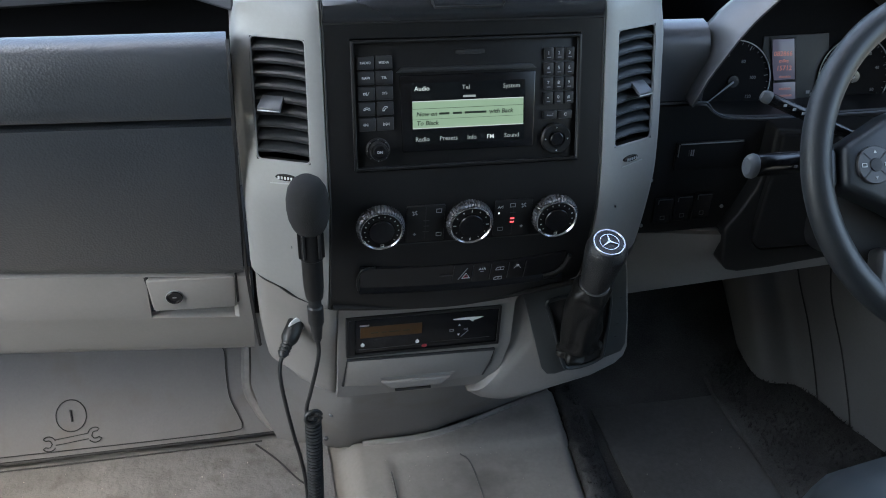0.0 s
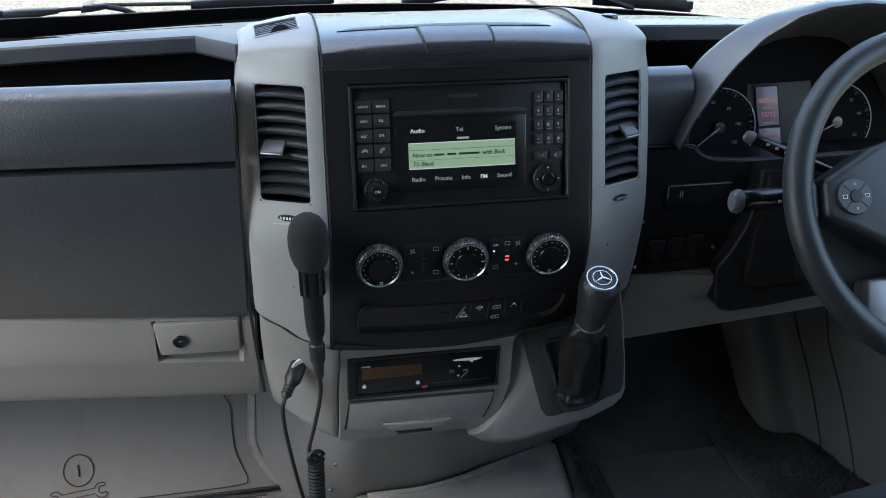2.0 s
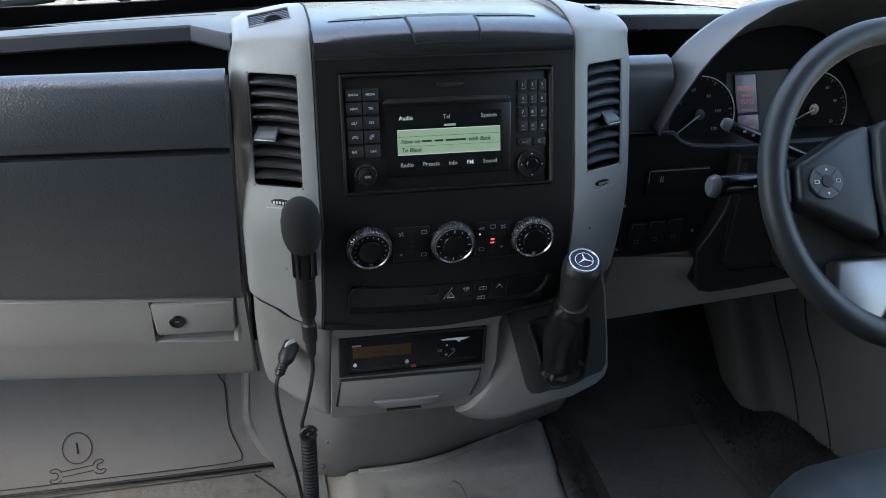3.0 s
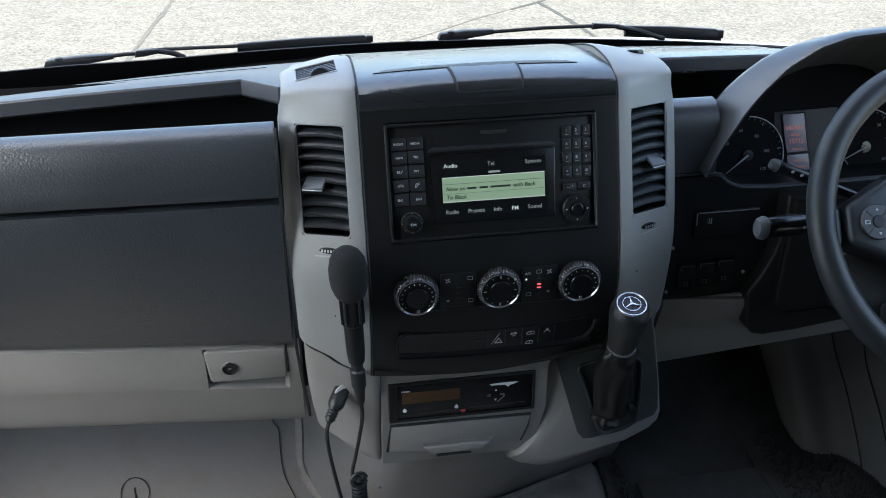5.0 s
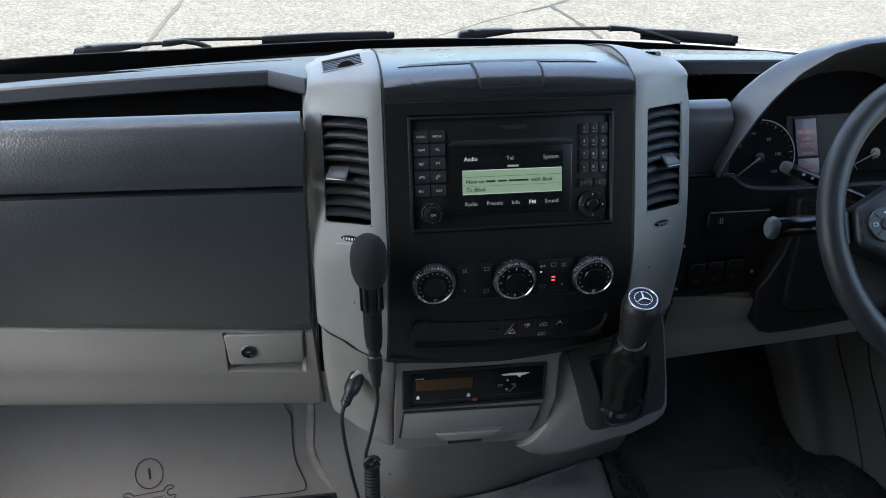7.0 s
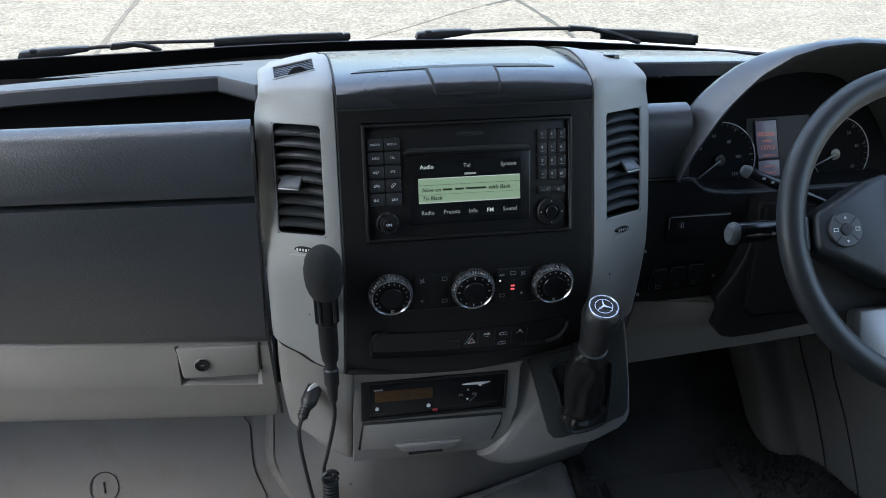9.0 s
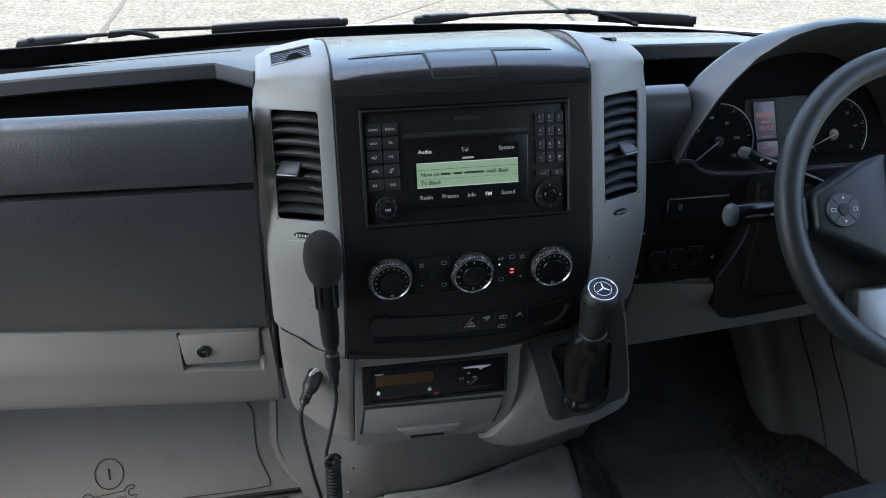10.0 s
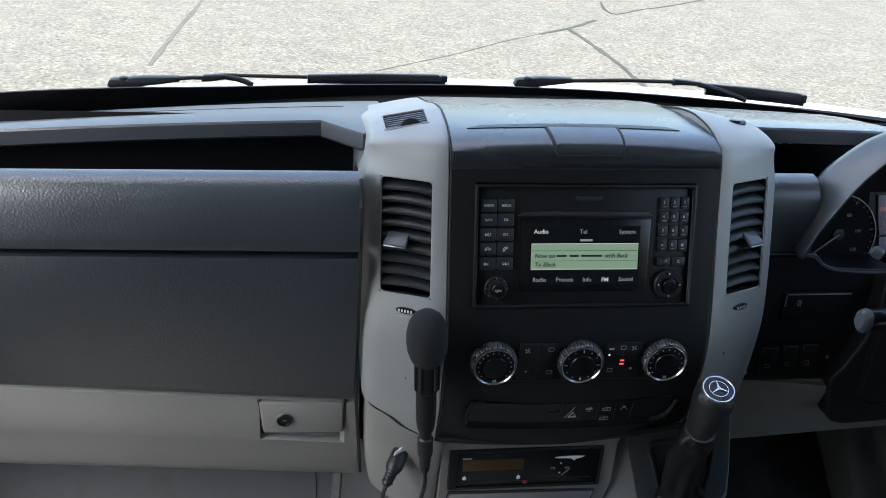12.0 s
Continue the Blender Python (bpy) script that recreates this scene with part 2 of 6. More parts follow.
def prism(points, d, bevel=0.0, seg=2):
    """A polygon drawn out by the vector d, edges rounded."""
    bm = bmesh.new()
    d = Vector(d)
    a = [bm.verts.new(p) for p in points]
    b = [bm.verts.new(Vector(p) + d) for p in points]
    bm.faces.new(a)
    bm.faces.new(b[::-1])
    for i in range(len(a)):
        j = (i + 1) % len(a)
        bm.faces.new((a[j], a[i], b[i], b[j]))
    if bevel:
        bmesh.ops.recalc_face_normals(bm, faces=bm.faces)
        bmesh.ops.bevel(bm, geom=bm.edges[:], offset=bevel, segments=seg, profile=0.5, affect="EDGES")
    return bm


def lathe(profile, m=None, n=32, squash=(1, 1)):
    """Radius and height pairs turned round z."""
    bm = bmesh.new()
    rings = []
    for r, h in profile:
        if r < 1e-6:
            rings.append([bm.verts.new((0, 0, h))])
        else:
            rings.append([bm.verts.new((r * math.cos(2 * math.pi * k / n) * squash[0], r * math.sin(2 * math.pi * k / n) * squash[1], h)) for k in range(n)])
    for p, q in zip(rings, rings[1:]):
        for k in range(n):
            j = (k + 1) % n
            if len(p) == 1 and len(q) == 1:
                continue
            if len(p) == 1:
                bm.faces.new((p[0], q[k], q[j]))
            elif len(q) == 1:
                bm.faces.new((p[k], p[j], q[0]))
            else:
                bm.faces.new((p[k], p[j], q[j], q[k]))
    for ring in (rings[0], rings[-1]):
        if len(ring) > 2:
            bm.faces.new(ring)
    bm.transform(m or Matrix.Identity(4))
    return bm


def flow(points, n=8):
    """A smooth line through the points."""
    p = [Vector(q) for q in points]
    p = [2 * p[0] - p[1]] + p + [2 * p[-1] - p[-2]]
    out = []
    for i in range(1, len(p) - 2):
        for k in range(n):
            t = k / n
            a, b, c, d = p[i - 1 : i + 3]
            out.append(0.5 * (2 * b + (c - a) * t + (2 * a - 5 * b + 4 * c - d) * t * t + (3 * b - a - 3 * c + d) * t ** 3))
    return out + [p[-2]]


def tube(points, r, n=10, closed=False, radii=None, flat=1.0):
    bm = bmesh.new()
    p = [Vector(q) for q in points]
    cnt = len(p)
    rings, up = [], None
    for i in range(cnt):
        a = p[(i - 1) % cnt] if closed or i else p[0]
        b = p[(i + 1) % cnt] if closed or i < cnt - 1 else p[-1]
        t = (b - a).normalized()
        if up is None:
            up = t.orthogonal().normalized()
        up = (up - t * up.dot(t)).normalized()
        side = t.cross(up)
        rr = radii[i] if radii else r
        rings.append([bm.verts.new(p[i] + (up * math.cos(2 * math.pi * k / n) + side * math.sin(2 * math.pi * k / n) * flat) * rr) for k in range(n)])
    for i in range(cnt if closed else cnt - 1):
        q, s = rings[i], rings[(i + 1) % cnt]
        shift = 0
        if closed and i == cnt - 1:
            shift = min(range(n), key=lambda k: (s[k].co - q[0].co).length)
        for k in range(n):
            bm.faces.new((q[k], q[(k + 1) % n], s[(k + 1 + shift) % n], s[(k + shift) % n]))
    if not closed:
        bm.faces.new(rings[0][::-1])
        bm.faces.new(rings[-1])
    return bm


def axes(origin, right, up, out):
    """A frame whose x, y and z are the three directions."""
    m = Matrix((right, up, out)).transposed().to_4x4()
    m.translation = origin
    return m


def lettering(body, size, m, mat, parent, x="CENTER", slant=0.0, bold=0.0):
    cu = bpy.data.curves.new("lettering", "FONT")
    cu.body, cu.size, cu.align_x, cu.align_y = body, size, x, "CENTER"
    cu.shear, cu.offset, cu.extrude, cu.resolution_u = slant, bold, 0.00015, 2
    tmp = bpy.data.objects.new("tmp", cu)
    scene.collection.objects.link(tmp)
    me = bpy.data.meshes.new_from_object(tmp)
    bpy.data.objects.remove(tmp)
    me.transform(m)
    bm = bmesh.new()
    bm.from_mesh(me)
    return part("lettering", bm, mat, parent)


def frame_ring(w, h, t, depth, m, bevel=0.0, corner=0.0):
    """A flat rectangular frame: outer w by h, bars t wide, depth towards z."""
    bm = bmesh.new()
    out = [(-w / 2, -h / 2), (w / 2, -h / 2), (w / 2, h / 2), (-w / 2, h / 2)]
    inn = [(-w / 2 + t, -h / 2 + t), (w / 2 - t, -h / 2 + t), (w / 2 - t, h / 2 - t), (-w / 2 + t, h / 2 - t)]
    v = {}
    for key, pts in (("o", out), ("i", inn)):
        for lev, z in (("b", 0), ("f", depth)):
            v[key + lev] = [bm.verts.new((*p, z)) for p in pts]
    for k in range(4):
        j = (k + 1) % 4
        bm.faces.new((v["of"][k], v["of"][j], v["if"][j], v["if"][k]))
        bm.faces.new((v["ob"][j], v["ob"][k], v["ib"][k], v["ib"][j]))
        bm.faces.new((v["ob"][k], v["ob"][j], v["of"][j], v["of"][k]))
        bm.faces.new((v["ib"][j], v["ib"][k], v["if"][k], v["if"][j]))
    if bevel:
        bmesh.ops.recalc_face_normals(bm, faces=bm.faces)
        bmesh.ops.bevel(bm, geom=bm.edges[:], offset=bevel, segments=1, affect="EDGES")
    bm.transform(m)
    return bm


def lerp(table, v):
    for (a, p), (b, q) in zip(table, table[1:]):
        if v <= b:
            f = (v - a) / (b - a)
            return p + (q - p) * max(0.0, f)
    return table[-1][1]


def spread_out(a, b, n):
    return [a + (b - a) * k / n for k in range(n + 1)]


# ---- outside ----
GROUND_Z = -0.10
ground = tagged(part("ground", sheet([[(x, y, GROUND_Z) for x in (-400, -30, -6, 0, 6, 30, 400)] for y in (-400, -30, 0, 8, 30, 400)], (0, 0, -0.2)), CONCRETE), "pale exposed-aggregate concrete yard outside the windscreen", "ground", kind="structure")


def joint_line(points, width):
    pts = flow([(x, y, GROUND_Z + 0.004) for x, y in points], 6)
    rows = []
    for i, p in enumerate(pts):
        t = (pts[min(i + 1, len(pts) - 1)] - pts[max(i - 1, 0)]).normalized()
        s = Vector((-t.y, t.x, 0))
        w = 1.25 * width * (0.45 + 0.75 * abs(noise.noise(p * 3.1)) + 0.4 * random.random())
        rows.append([p - s * w, p + s * w])
    return sheet(rows, (0, 0, -0.003))


cracks = thing("ground_joint", "dark mossy joints between the concrete slabs", "joint", kind="structure")
for pts, w in (
    (((2.06, 8.62), (2.22, 8.76), (2.42, 8.94), (2.62, 9.16), (2.86, 9.46)), 0.022),
    (((2.42, 8.94), (2.45, 8.5), (2.47, 7.9), (2.48, 7.3), (2.46, 6.84), (2.44, 5.5)), 0.021),
    (((3.28, 10.7), (3.18, 10.2), (3.22, 9.88), (3.62, 10.22), (4.16, 10.61), (5.4, 11.7)), 0.014),
    (((-1.20, 14.0), (-1.30, 11.0), (-1.36, 9.4), (-1.41, 8.6), (-1.44, 7.9), (-1.48, 6.9)), 0.020),
    (((0.3, 6.9), (1.08, 7.63), (1.6, 8.2), (2.06, 8.62)), 0.008),
):
    part("joint", joint_line(pts, w), WORNJOINT if pts[0][0] < 1 else JOINT, cracks)

bonnet_rows = []
for y, drop in ((0.60, 0.0), (0.72, 0.004), (0.80, 0.012), (0.95, 0.06), (1.15, 0.18), (1.35, 0.40)):
    bonnet_rows.append([(x, y - 0.05 * abs(x) ** 2.2, 1.349 - drop - 0.062 * abs(x) ** 2) for x in spread_out(-0.92, 0.92, 16)])
bonnet = tagged(part("bonnet", sheet(bonnet_rows, (0, 0, -0.03)), BODYWHITE), "white painted van bonnet beyond the windscreen", "bonnet", kind="structure")

# ---- cab shell ----
FLOOR_Z = 0.68
# Walls and roof are out of view; they close the cab and shape light.
shell = thing("cab_shell", "unseen pale van cab shell, side openings sized for their light", "cab wall", kind="structure")
for sx in (-1, 1):
    X = 0.92 * sx
    sill, head, back, fore = (1.02, 2.05, -0.64, 0.335) if sx < 0 else (0.95, 2.10, -0.95, 0.335)
    ys = ((-2.0, back, fore, 0.35, 0.50), (-2.0, back, fore, 0.34, 0.42), (-2.0, back, 0.07, 0.08, 0.12), (-2.0, back, -0.12, -0.05, -0.02))
    zs = ((FLOOR_Z - 0.05,) * 5, (sill, sill, sill, sill, 1.36), (head, head, head, 2.08, 2.08), (2.40, 2.40, 2.40, 2.40, 2.38))
    # openings at the two doors, out of view and sized for the light let in
    part("side_wall", sheet([[(X, y, z) for y, z in zip(yr, zr)] for yr, zr in zip(ys, zs)], (0.05 * sx, 0, 0), hole=lambda i, j: i == 1 and j == 1), LINER, shell)
part("bulkhead", sheet([[(x, -2.0, z) for x in (-0.97, 0.97)] for z in (FLOOR_Z - 0.05, 2.42)], (0, -0.05, 0)), LINER, shell)
part("front_header", sheet([[(x, 0.0 + 0.02, z) for x in (-0.92, 0.92)] for z in (2.2, 2.40)], (0, 0.05, 0)), LINER, shell)
ceiling = tagged(part("ceiling", sheet([[(x, y, 2.42) for x in (-0.97, 0.97)] for y in (-2.05, 0.08)], (0, 0, 0.05)), LINER), "pale grey cab roof lining", "ceiling", kind="structure")
glass_rows = []
for f in spread_out(0, 1, 6):
    glass_rows.append([(x * (0.9 - 0.04 * f), 0.475 - 0.46 * f - 0.10 * x * x * (1 - 0.5 * f), 1.385 - 0.06 * x * x * (1 - f) + 0.83 * f) for x in spread_out(-1, 1, 12)])
windscreen = tagged(part("windscreen", sheet(glass_rows, (0, 0.003, 0.003)), GLASS), "clear windscreen glass", "windscreen", kind="structure")
windscreen.visible_shadow = False
BAND = [(-0.9, 0.082), (-0.67, 0.0675), (-0.515, 0.053), (-0.437, 0.044), (-0.355, 0.039), (-0.22, 0.0345), (0.036, 0.028), (0.31, 0.0243), (0.48, 0.023), (0.9, 0.018)]
band_rows = []
for k in range(5):
    row = []
    for x in spread_out(-0.86, 0.86, 30):
        f, u = -0.04 + (lerp(BAND, x) + 0.04) * k / 4, x / 0.88
        row.append((x, 0.471 - 0.46 * f - 0.10 * u * u * (1 - 0.5 * f), 1.385 - 0.06 * u * u * (1 - f) + 0.83 * f))
    band_rows.append(row)
part("ceramic_band", sheet(band_rows, (0, 0.002, 0.001)), FRIT, windscreen, "black ceramic band along the lower glass edge")

# ---- floor ----
floor = tagged(part("floor", sheet([[(x, y, FLOOR_Z - 0.012) for x in spread_out(-0.95, 0.95, 8)] for y in (-2.0, -1.0, 0.0, 0.4, 0.75)], (0, 0, -0.04)), FLOORGREY), "grey moulded cab floor, dusty and scuffed", "floor", kind="structure")
firewall = tagged(part("firewall", sheet([[(x, y, z) for x in (-0.95, 0.95)] for y, z in ((0.72, 0.6), (0.72, 1.22))], (0, 0.03, 0)), DEEP), "dark bulkhead behind the dashboard", "bulkhead", kind="structure")

# passenger footwell: steep panel with an embossed sign, and the vinyl floor in front of it
toe_profile = [(0.312, 0.676), (0.318, 0.690), (0.338, 0.722), (0.372, 0.775), (0.41, 0.84), (0.44, 0.90), (0.47, 1.0), (0.50, 1.08)]
toe = thing("footwell_panel", "smooth grey plastic footwell panel with an embossed spanner sign", "footwell panel", kind="structure")
part("panel", sheet([[(x, y, z) for x in spread_out(-0.92, -0.195, 12)] for y, z in toe_profile], (0, 0.02, -0.01)), FLOORGREY, toe)


def toe_at(x, z):
    """A point just proud of the footwell panel."""
    return Vector((x, lerp([(b, a) for a, b in toe_profile], z) - 0.0022, z + 0.001))


def on_toe(u, v):
    p = Vector((-0.519 + 0.86 * u, 0, 0))
    z = 0.7262 + v * 0.72
    return toe_at(p.x, z)


part("embossed_line", tube([on_toe(0.0258 * math.cos(a), 0.005 + 0.0285 * math.sin(a)) for a in spread_out(0, 2 * math.pi, 36)[:-1]], 0.0008, 5, closed=True), DEEP, toe)
part("embossed_line", tube([on_toe(-0.001, 0.015), on_toe(0.001, -0.006)], 0.0016, 5), DEEP, toe)
spanner = []
for cx, cy, opens, back in ((-0.041, -0.0425, 176, 0.004), (0.038, -0.0335, 12, -0.004)):
    head = []
    for r, turn in [(0.0125, 152 - 14 * k) for k in range(9)] + [(0.0072, 44), (0.0060, 80), (0.0058, 120), (0.0058, 180), (0.0058, -120), (0.0060, -80), (0.0072, -44)] + [(0.0125, -40 - 14 * k) for k in range(9)]:
        a = radians(opens + turn)
        head.append((cx + r * math.cos(a), cy + 1.1 * r * math.sin(a)))
    spanner.append([on_toe(u, v) for u, v in head])
for line in spanner:
    part("embossed_line", tube(line, 0.0008, 5), DEEP, toe)
for dv in (-0.004, 0.004):
    part("embossed_line", tube([on_toe(-0.0295, -0.0405 + 1.25 * dv), on_toe(0.0268, -0.0345 + 1.25 * dv)], 0.0006, 5), DEEP, toe)
part("panel_seam", tube(flow([toe_at(-0.302, 0.85), toe_at(-0.292, 0.809), toe_at(-0.2835, 0.795), toe_at(-0.283, 0.764), toe_at(-0.280, 0.733), toe_at(-0.267, 0.7045), toe_at(-0.264, 0.694), toe_at(-0.276, 0.6875), toe_at(-0.36, 0.6855), toe_at(-0.6, 0.6845), toe_at(-0.9, 0.684)], 6), 0.0009, 5), DEEP, toe)

rim = thing("footwell_border", "raised grey moulded border at the footwell corner", "floor trim", kind="structure")
for off, r, mat in ((0.0, 0.0105, HUMPGREY), (0.0155, 0.003, DEEP)):
    part("bead", tube(flow([(-0.244 + off, 0.45, 0.88), (-0.2455 + off, 0.387, 0.807), (-0.2495 + off, 0.353, 0.747), (-0.237 + off, 0.335, 0.718), (-0.222 + off * 0.8, 0.323, 0.697), (-0.204 + off * 0.3, 0.3135, 0.683)], 8), r, 8), mat, rim)
toe.location.y = rim_shift = -0.02
part("floor_gap", tube([(-0.92, 0.302, 0.682), (-0.55, 0.303, 0.682), (-0.195, 0.307, 0.683)], 0.0024, 6), DEEP, rim)
part("floor_gap", tube([(-0.92, 0.284, 0.683), (-0.55, 0.285, 0.683), (-0.235, 0.290, 0.683)], 0.0012, 6), DEEP, rim)

rim.location.y = rim_shift
vinyl = tagged(part("floor_mat", sheet([[(x, y, FLOOR_Z + 0.001 + 0.0015 * noise.noise(Vector((x * 9, y * 9, 0)))) for x in spread_out(-0.92, -0.135, 30)] for y in spread_out(-1.4, 0.294, 40)], (0, 0, -0.01)), FLOORMAT), "worn grey vinyl floor covering with pale scuffs", "floor mat")
part("panel_seam", tube(flow([(-0.245, 0.285, FLOOR_Z + 0.002), (-0.215, 0.245, FLOOR_Z + 0.002), (-0.185, 0.195, FLOOR_Z + 0.002), (-0.16, 0.17, FLOOR_Z + 0.002)], 6), 0.0016, 5), DEEP, vinyl)

vinyl.location.y = rim_shift
# tunnel cover under the console: a smooth sheet with two rivets
tunnel = thing("tunnel_cover", "smooth grey sheet below the console with small rivets", "floor panel", kind="structure")
tun_rows = []
for f in spread_out(0, 1, 10):
    row = []
    for x in spread_out(lerp([(0.66, -0.200), (0.684, -0.202), (0.716, -0.222), (0.745, -0.240), (0.806, -0.236), (0.97, -0.236)], 0.965 - 0.297 * f), 0.225 + 0.075 * f, 28):
        bend = 0.10 * ((x - 0.03) / 0.27) ** 2
        e = max(0, (-0.11 - x) / 0.13)
        y0, z0 = 0.10 + bend * 0.3 + 0.27 * e ** 1.5, 0.965
        y1, z1 = 0.262 + 0.035 * e + 0.05 * (x + 0.1) ** 2 + (0.09 * max(0, x - 0.02) / 0.25), 0.668
        row.append((x, y0 + (y1 - y0) * f ** 1.25, z0 + (z1 - z0) * f))
    tun_rows.append(row)
part("sheet_metal", sheet(tun_rows, (0, 0.012, -0.004)), FLOORGREY, tunnel)
for x, y, z in ((-0.128, 0.2005, 0.795), (-0.133, 0.240, 0.716)):
    part("rivet", lathe([(0.0, 0.0025), (0.002, 0.0022), (0.0034, 0.0010), (0.0036, -0.004)], pose(x, y - 0.006, z + 0.003, 62, 0, 0), 12), TAB, tunnel)

tunnel.location = (-0.006, -0.016, 0)
# moulded hump on the floor in front of the tunnel cover
hump = thing("floor_hump", "moulded grey floor hump with a raised rounded edge", "floor", kind="structure")


def hump_z(x, y):
    left = min(1, max(0, (x + 0.125) / 0.03))
    front = min(1, max(0, (0.262 + 0.36 * max(0, x - 0.02) - y) / 0.03))
    right = min(1, max(0, (0.235 + 0.1 * y - x) / 0.03))
    s = lambda f: f * f * (3 - 2 * f)
    h = 0.028 * s(left) * s(front) * s(right)
    inner = s(min(1, max(0, (x + 0.06) / 0.02))) * s(min(1, max(0, (0.205 - y) / 0.02)))
    return FLOOR_Z - 0.004 + h - 0.006 * inner


part("moulding", sheet([[(x, y, hump_z(x, y)) for x in spread_out(-0.145, 0.262, 66)] for y in spread_out(-1.2, -0.2, 4)[:-1] + spread_out(-0.2, 0.37, 70)], (0, 0, -0.01)), HUMPGREY, hump)
part("edge_bead", tube(flow([(-0.085, 0.232, FLOOR_Z + 0.021), (0.0, 0.232, FLOOR_Z + 0.022), (0.07, 0.248, FLOOR_Z + 0.022), (0.14, 0.275, FLOOR_Z + 0.021), (0.20, 0.30, FLOOR_Z + 0.018), (0.24, 0.325, FLOOR_Z + 0.012)], 8), 0.007, 8, flat=1.0), HUMPGREY, hump)
for a in (((-0.052, 0.165), (-0.052, 0.05), (-0.050, -0.1)), ((0.06, 0.19), (0.072, 0.165), (0.074, 0.05), (0.074, -0.1))):
    part("moulded_line", tube(flow([(x, y, hump_z(x, y) + 0.0005) for x, y in a], 5), 0.0012, 5), TRIM, hump)

hump.location = (0.002, -0.018, 0)
# driver footwell
drv_rows = []
for y, z in ((-1.2, 0.672), (0.0, 0.672), (0.25, 0.676), (0.36, 0.70), (0.46, 0.79), (0.55, 0.93), (0.62, 1.08)):
    drv_rows.append([(x, y, z) for x in spread_out(0.275, 0.93, 8)])
tagged(part("driver_floor", sheet(drv_rows, (0, 0.01, -0.02)), CARPET), "black carpeted driver footwell floor", "floor", kind="structure")
mat_rows = []
for y in spread_out(-0.9, 0.34, 24):
    mat_rows.append([(x + 0.02 * max(0, y), y, 0.679 + 0.0015 * noise.noise(Vector((x * 8, y * 8, 2)))) for x in spread_out(0.305, 0.56, 14)])
tagged(part("rubber_mat", sheet(mat_rows, (0, 0, -0.006)), DARKMAT), "dark worn rubber mat in the driver footwell", "floor mat")
edge = thing("carpet_edge", "frayed black carpet edge strip beside the driver mat", "carpet edge", kind="structure")
edge_rows = []
for y in spread_out(-0.5, 0.36, 150):
    j = 0.006 * noise.noise(Vector((0, y * 90, 0)))
    c = 0.238 + 0.085 * (y - 0.08)
    edge_rows.append([(c + dx + j * k, y, 0.684 + h + 0.007 * noise.noise(Vector((dx * 300, y * 220, 5)))) for dx, h, k in ((-0.012, 0.0, 1), (-0.008, 0.012, 0.4), (0.002, 0.014, 0.3), (0.012, 0.010, 0.5), (0.024, 0.004, 1), (0.04, -0.004, 0))])
part("strip", sheet(edge_rows, (0, 0, -0.012)), CARPET, edge, sharp=80)

edge.location = (0.003, -0.015, 0)
# dark carpet wedge and pale side trim by the driver's door
wedge = tagged(part("carpet", sheet([[(x, y, 0.688 + 0.02 * f + 0.004 * noise.noise(Vector((x * 70, y * 70, 1)))) for f, x in zip(spread_out(0, 1, 26), spread_out(0.53, lerp([(-0.4, 0.85), (0.05, 0.75), (0.123, 0.716), (0.174, 0.695), (0.226, 0.68), (0.258, 0.65), (0.394, 0.665), (0.5, 0.675)], y), 26))] for y in spread_out(-0.4, 0.46, 60)], (0, 0, -0.012)), CARPET, sharp=80), "rough black carpet by the driver door", "carpet", kind="structure")
side = thing("side_trim", "dark grey moulded sill and kick trim by the driver door", "side trim", kind="structure")
trim = []
for p in flow([(0.66, 0.52, 0), (0.64, 0.43, 0), (0.622, 0.34, 0), (0.617, 0.275, 0), (0.632, 0.247, 0), (0.669, 0.230, 0), (0.688, 0.188, 0), (0.700, 0.130, 0), (0.722, 0.06, 0), (0.77, -0.1, 0), (0.84, -0.4, 0)], 4):
    x, y = p.x, p.y
    trim.append([(x, y, 0.69), (x - 0.004, y + 0.006, 0.71), (x - 0.010, y + 0.020, 0.75), (x - 0.024, y + 0.052, 0.83), (x - 0.045, y + 0.088, 0.92), (x - 0.055, y + 0.105, 1.02), (x - 0.06, y + 0.11, 1.10)])
part("panel", sheet(trim, (0.02, 0.01, 0)), TRIM, side, sharp=60)
for k in (24, 29):
    part("trim_seam", tube(flow([Vector(p) - Vector((0.0012, 0.001, 0)) for p in trim[k]], 5), 0.0012, 5), DEEP, side)
part("door_seal", tube(flow([Vector(p) - Vector((0.008, 0.004, 0)) for p in ((0.755, 0.045, 0.70), (0.748, 0.06, 0.78), (0.735, 0.09, 0.86), (0.72, 0.12, 0.95), (0.72, 0.13, 1.10))], 6), 0.011, 8), RUBBER, side)

# ---- dashboard: large forms ----
LEAN = math.tan(radians(14))


def face_y(z):
    """The front of the centre fascia."""
    return lerp([(1.09, 0.010), (1.10, 0.006), (1.12, -0.002), (1.16, -0.013), (1.20, -0.0205), (1.24, -0.0240), (1.27, -0.0199), (1.46, 0.0274)], z) if z < 1.27 else LEAN * (z - 1.35)


FACE = axes(Vector((0, 0, 1.35)), (1, 0, 0), (0, math.sin(radians(14)), math.cos(radians(14))), (0, -math.cos(radians(14)), math.sin(radians(14))))
dash = thing("dashboard", "dark grey and silver van dashboard with a raised centre console", "dashboard")

# centre fascia with an opening for the radio
fx = [-0.148, -0.140, -0.1225, -0.06, 0.0, 0.06, 0.1225, 0.140, 0.148]
fz = [1.104, 1.112, 1.12, 1.14, 1.16, 1.18, 1.20, 1.22, 1.24, 1.26, 1.2835, 1.35, 1.4165, 1.424, 1.4305]


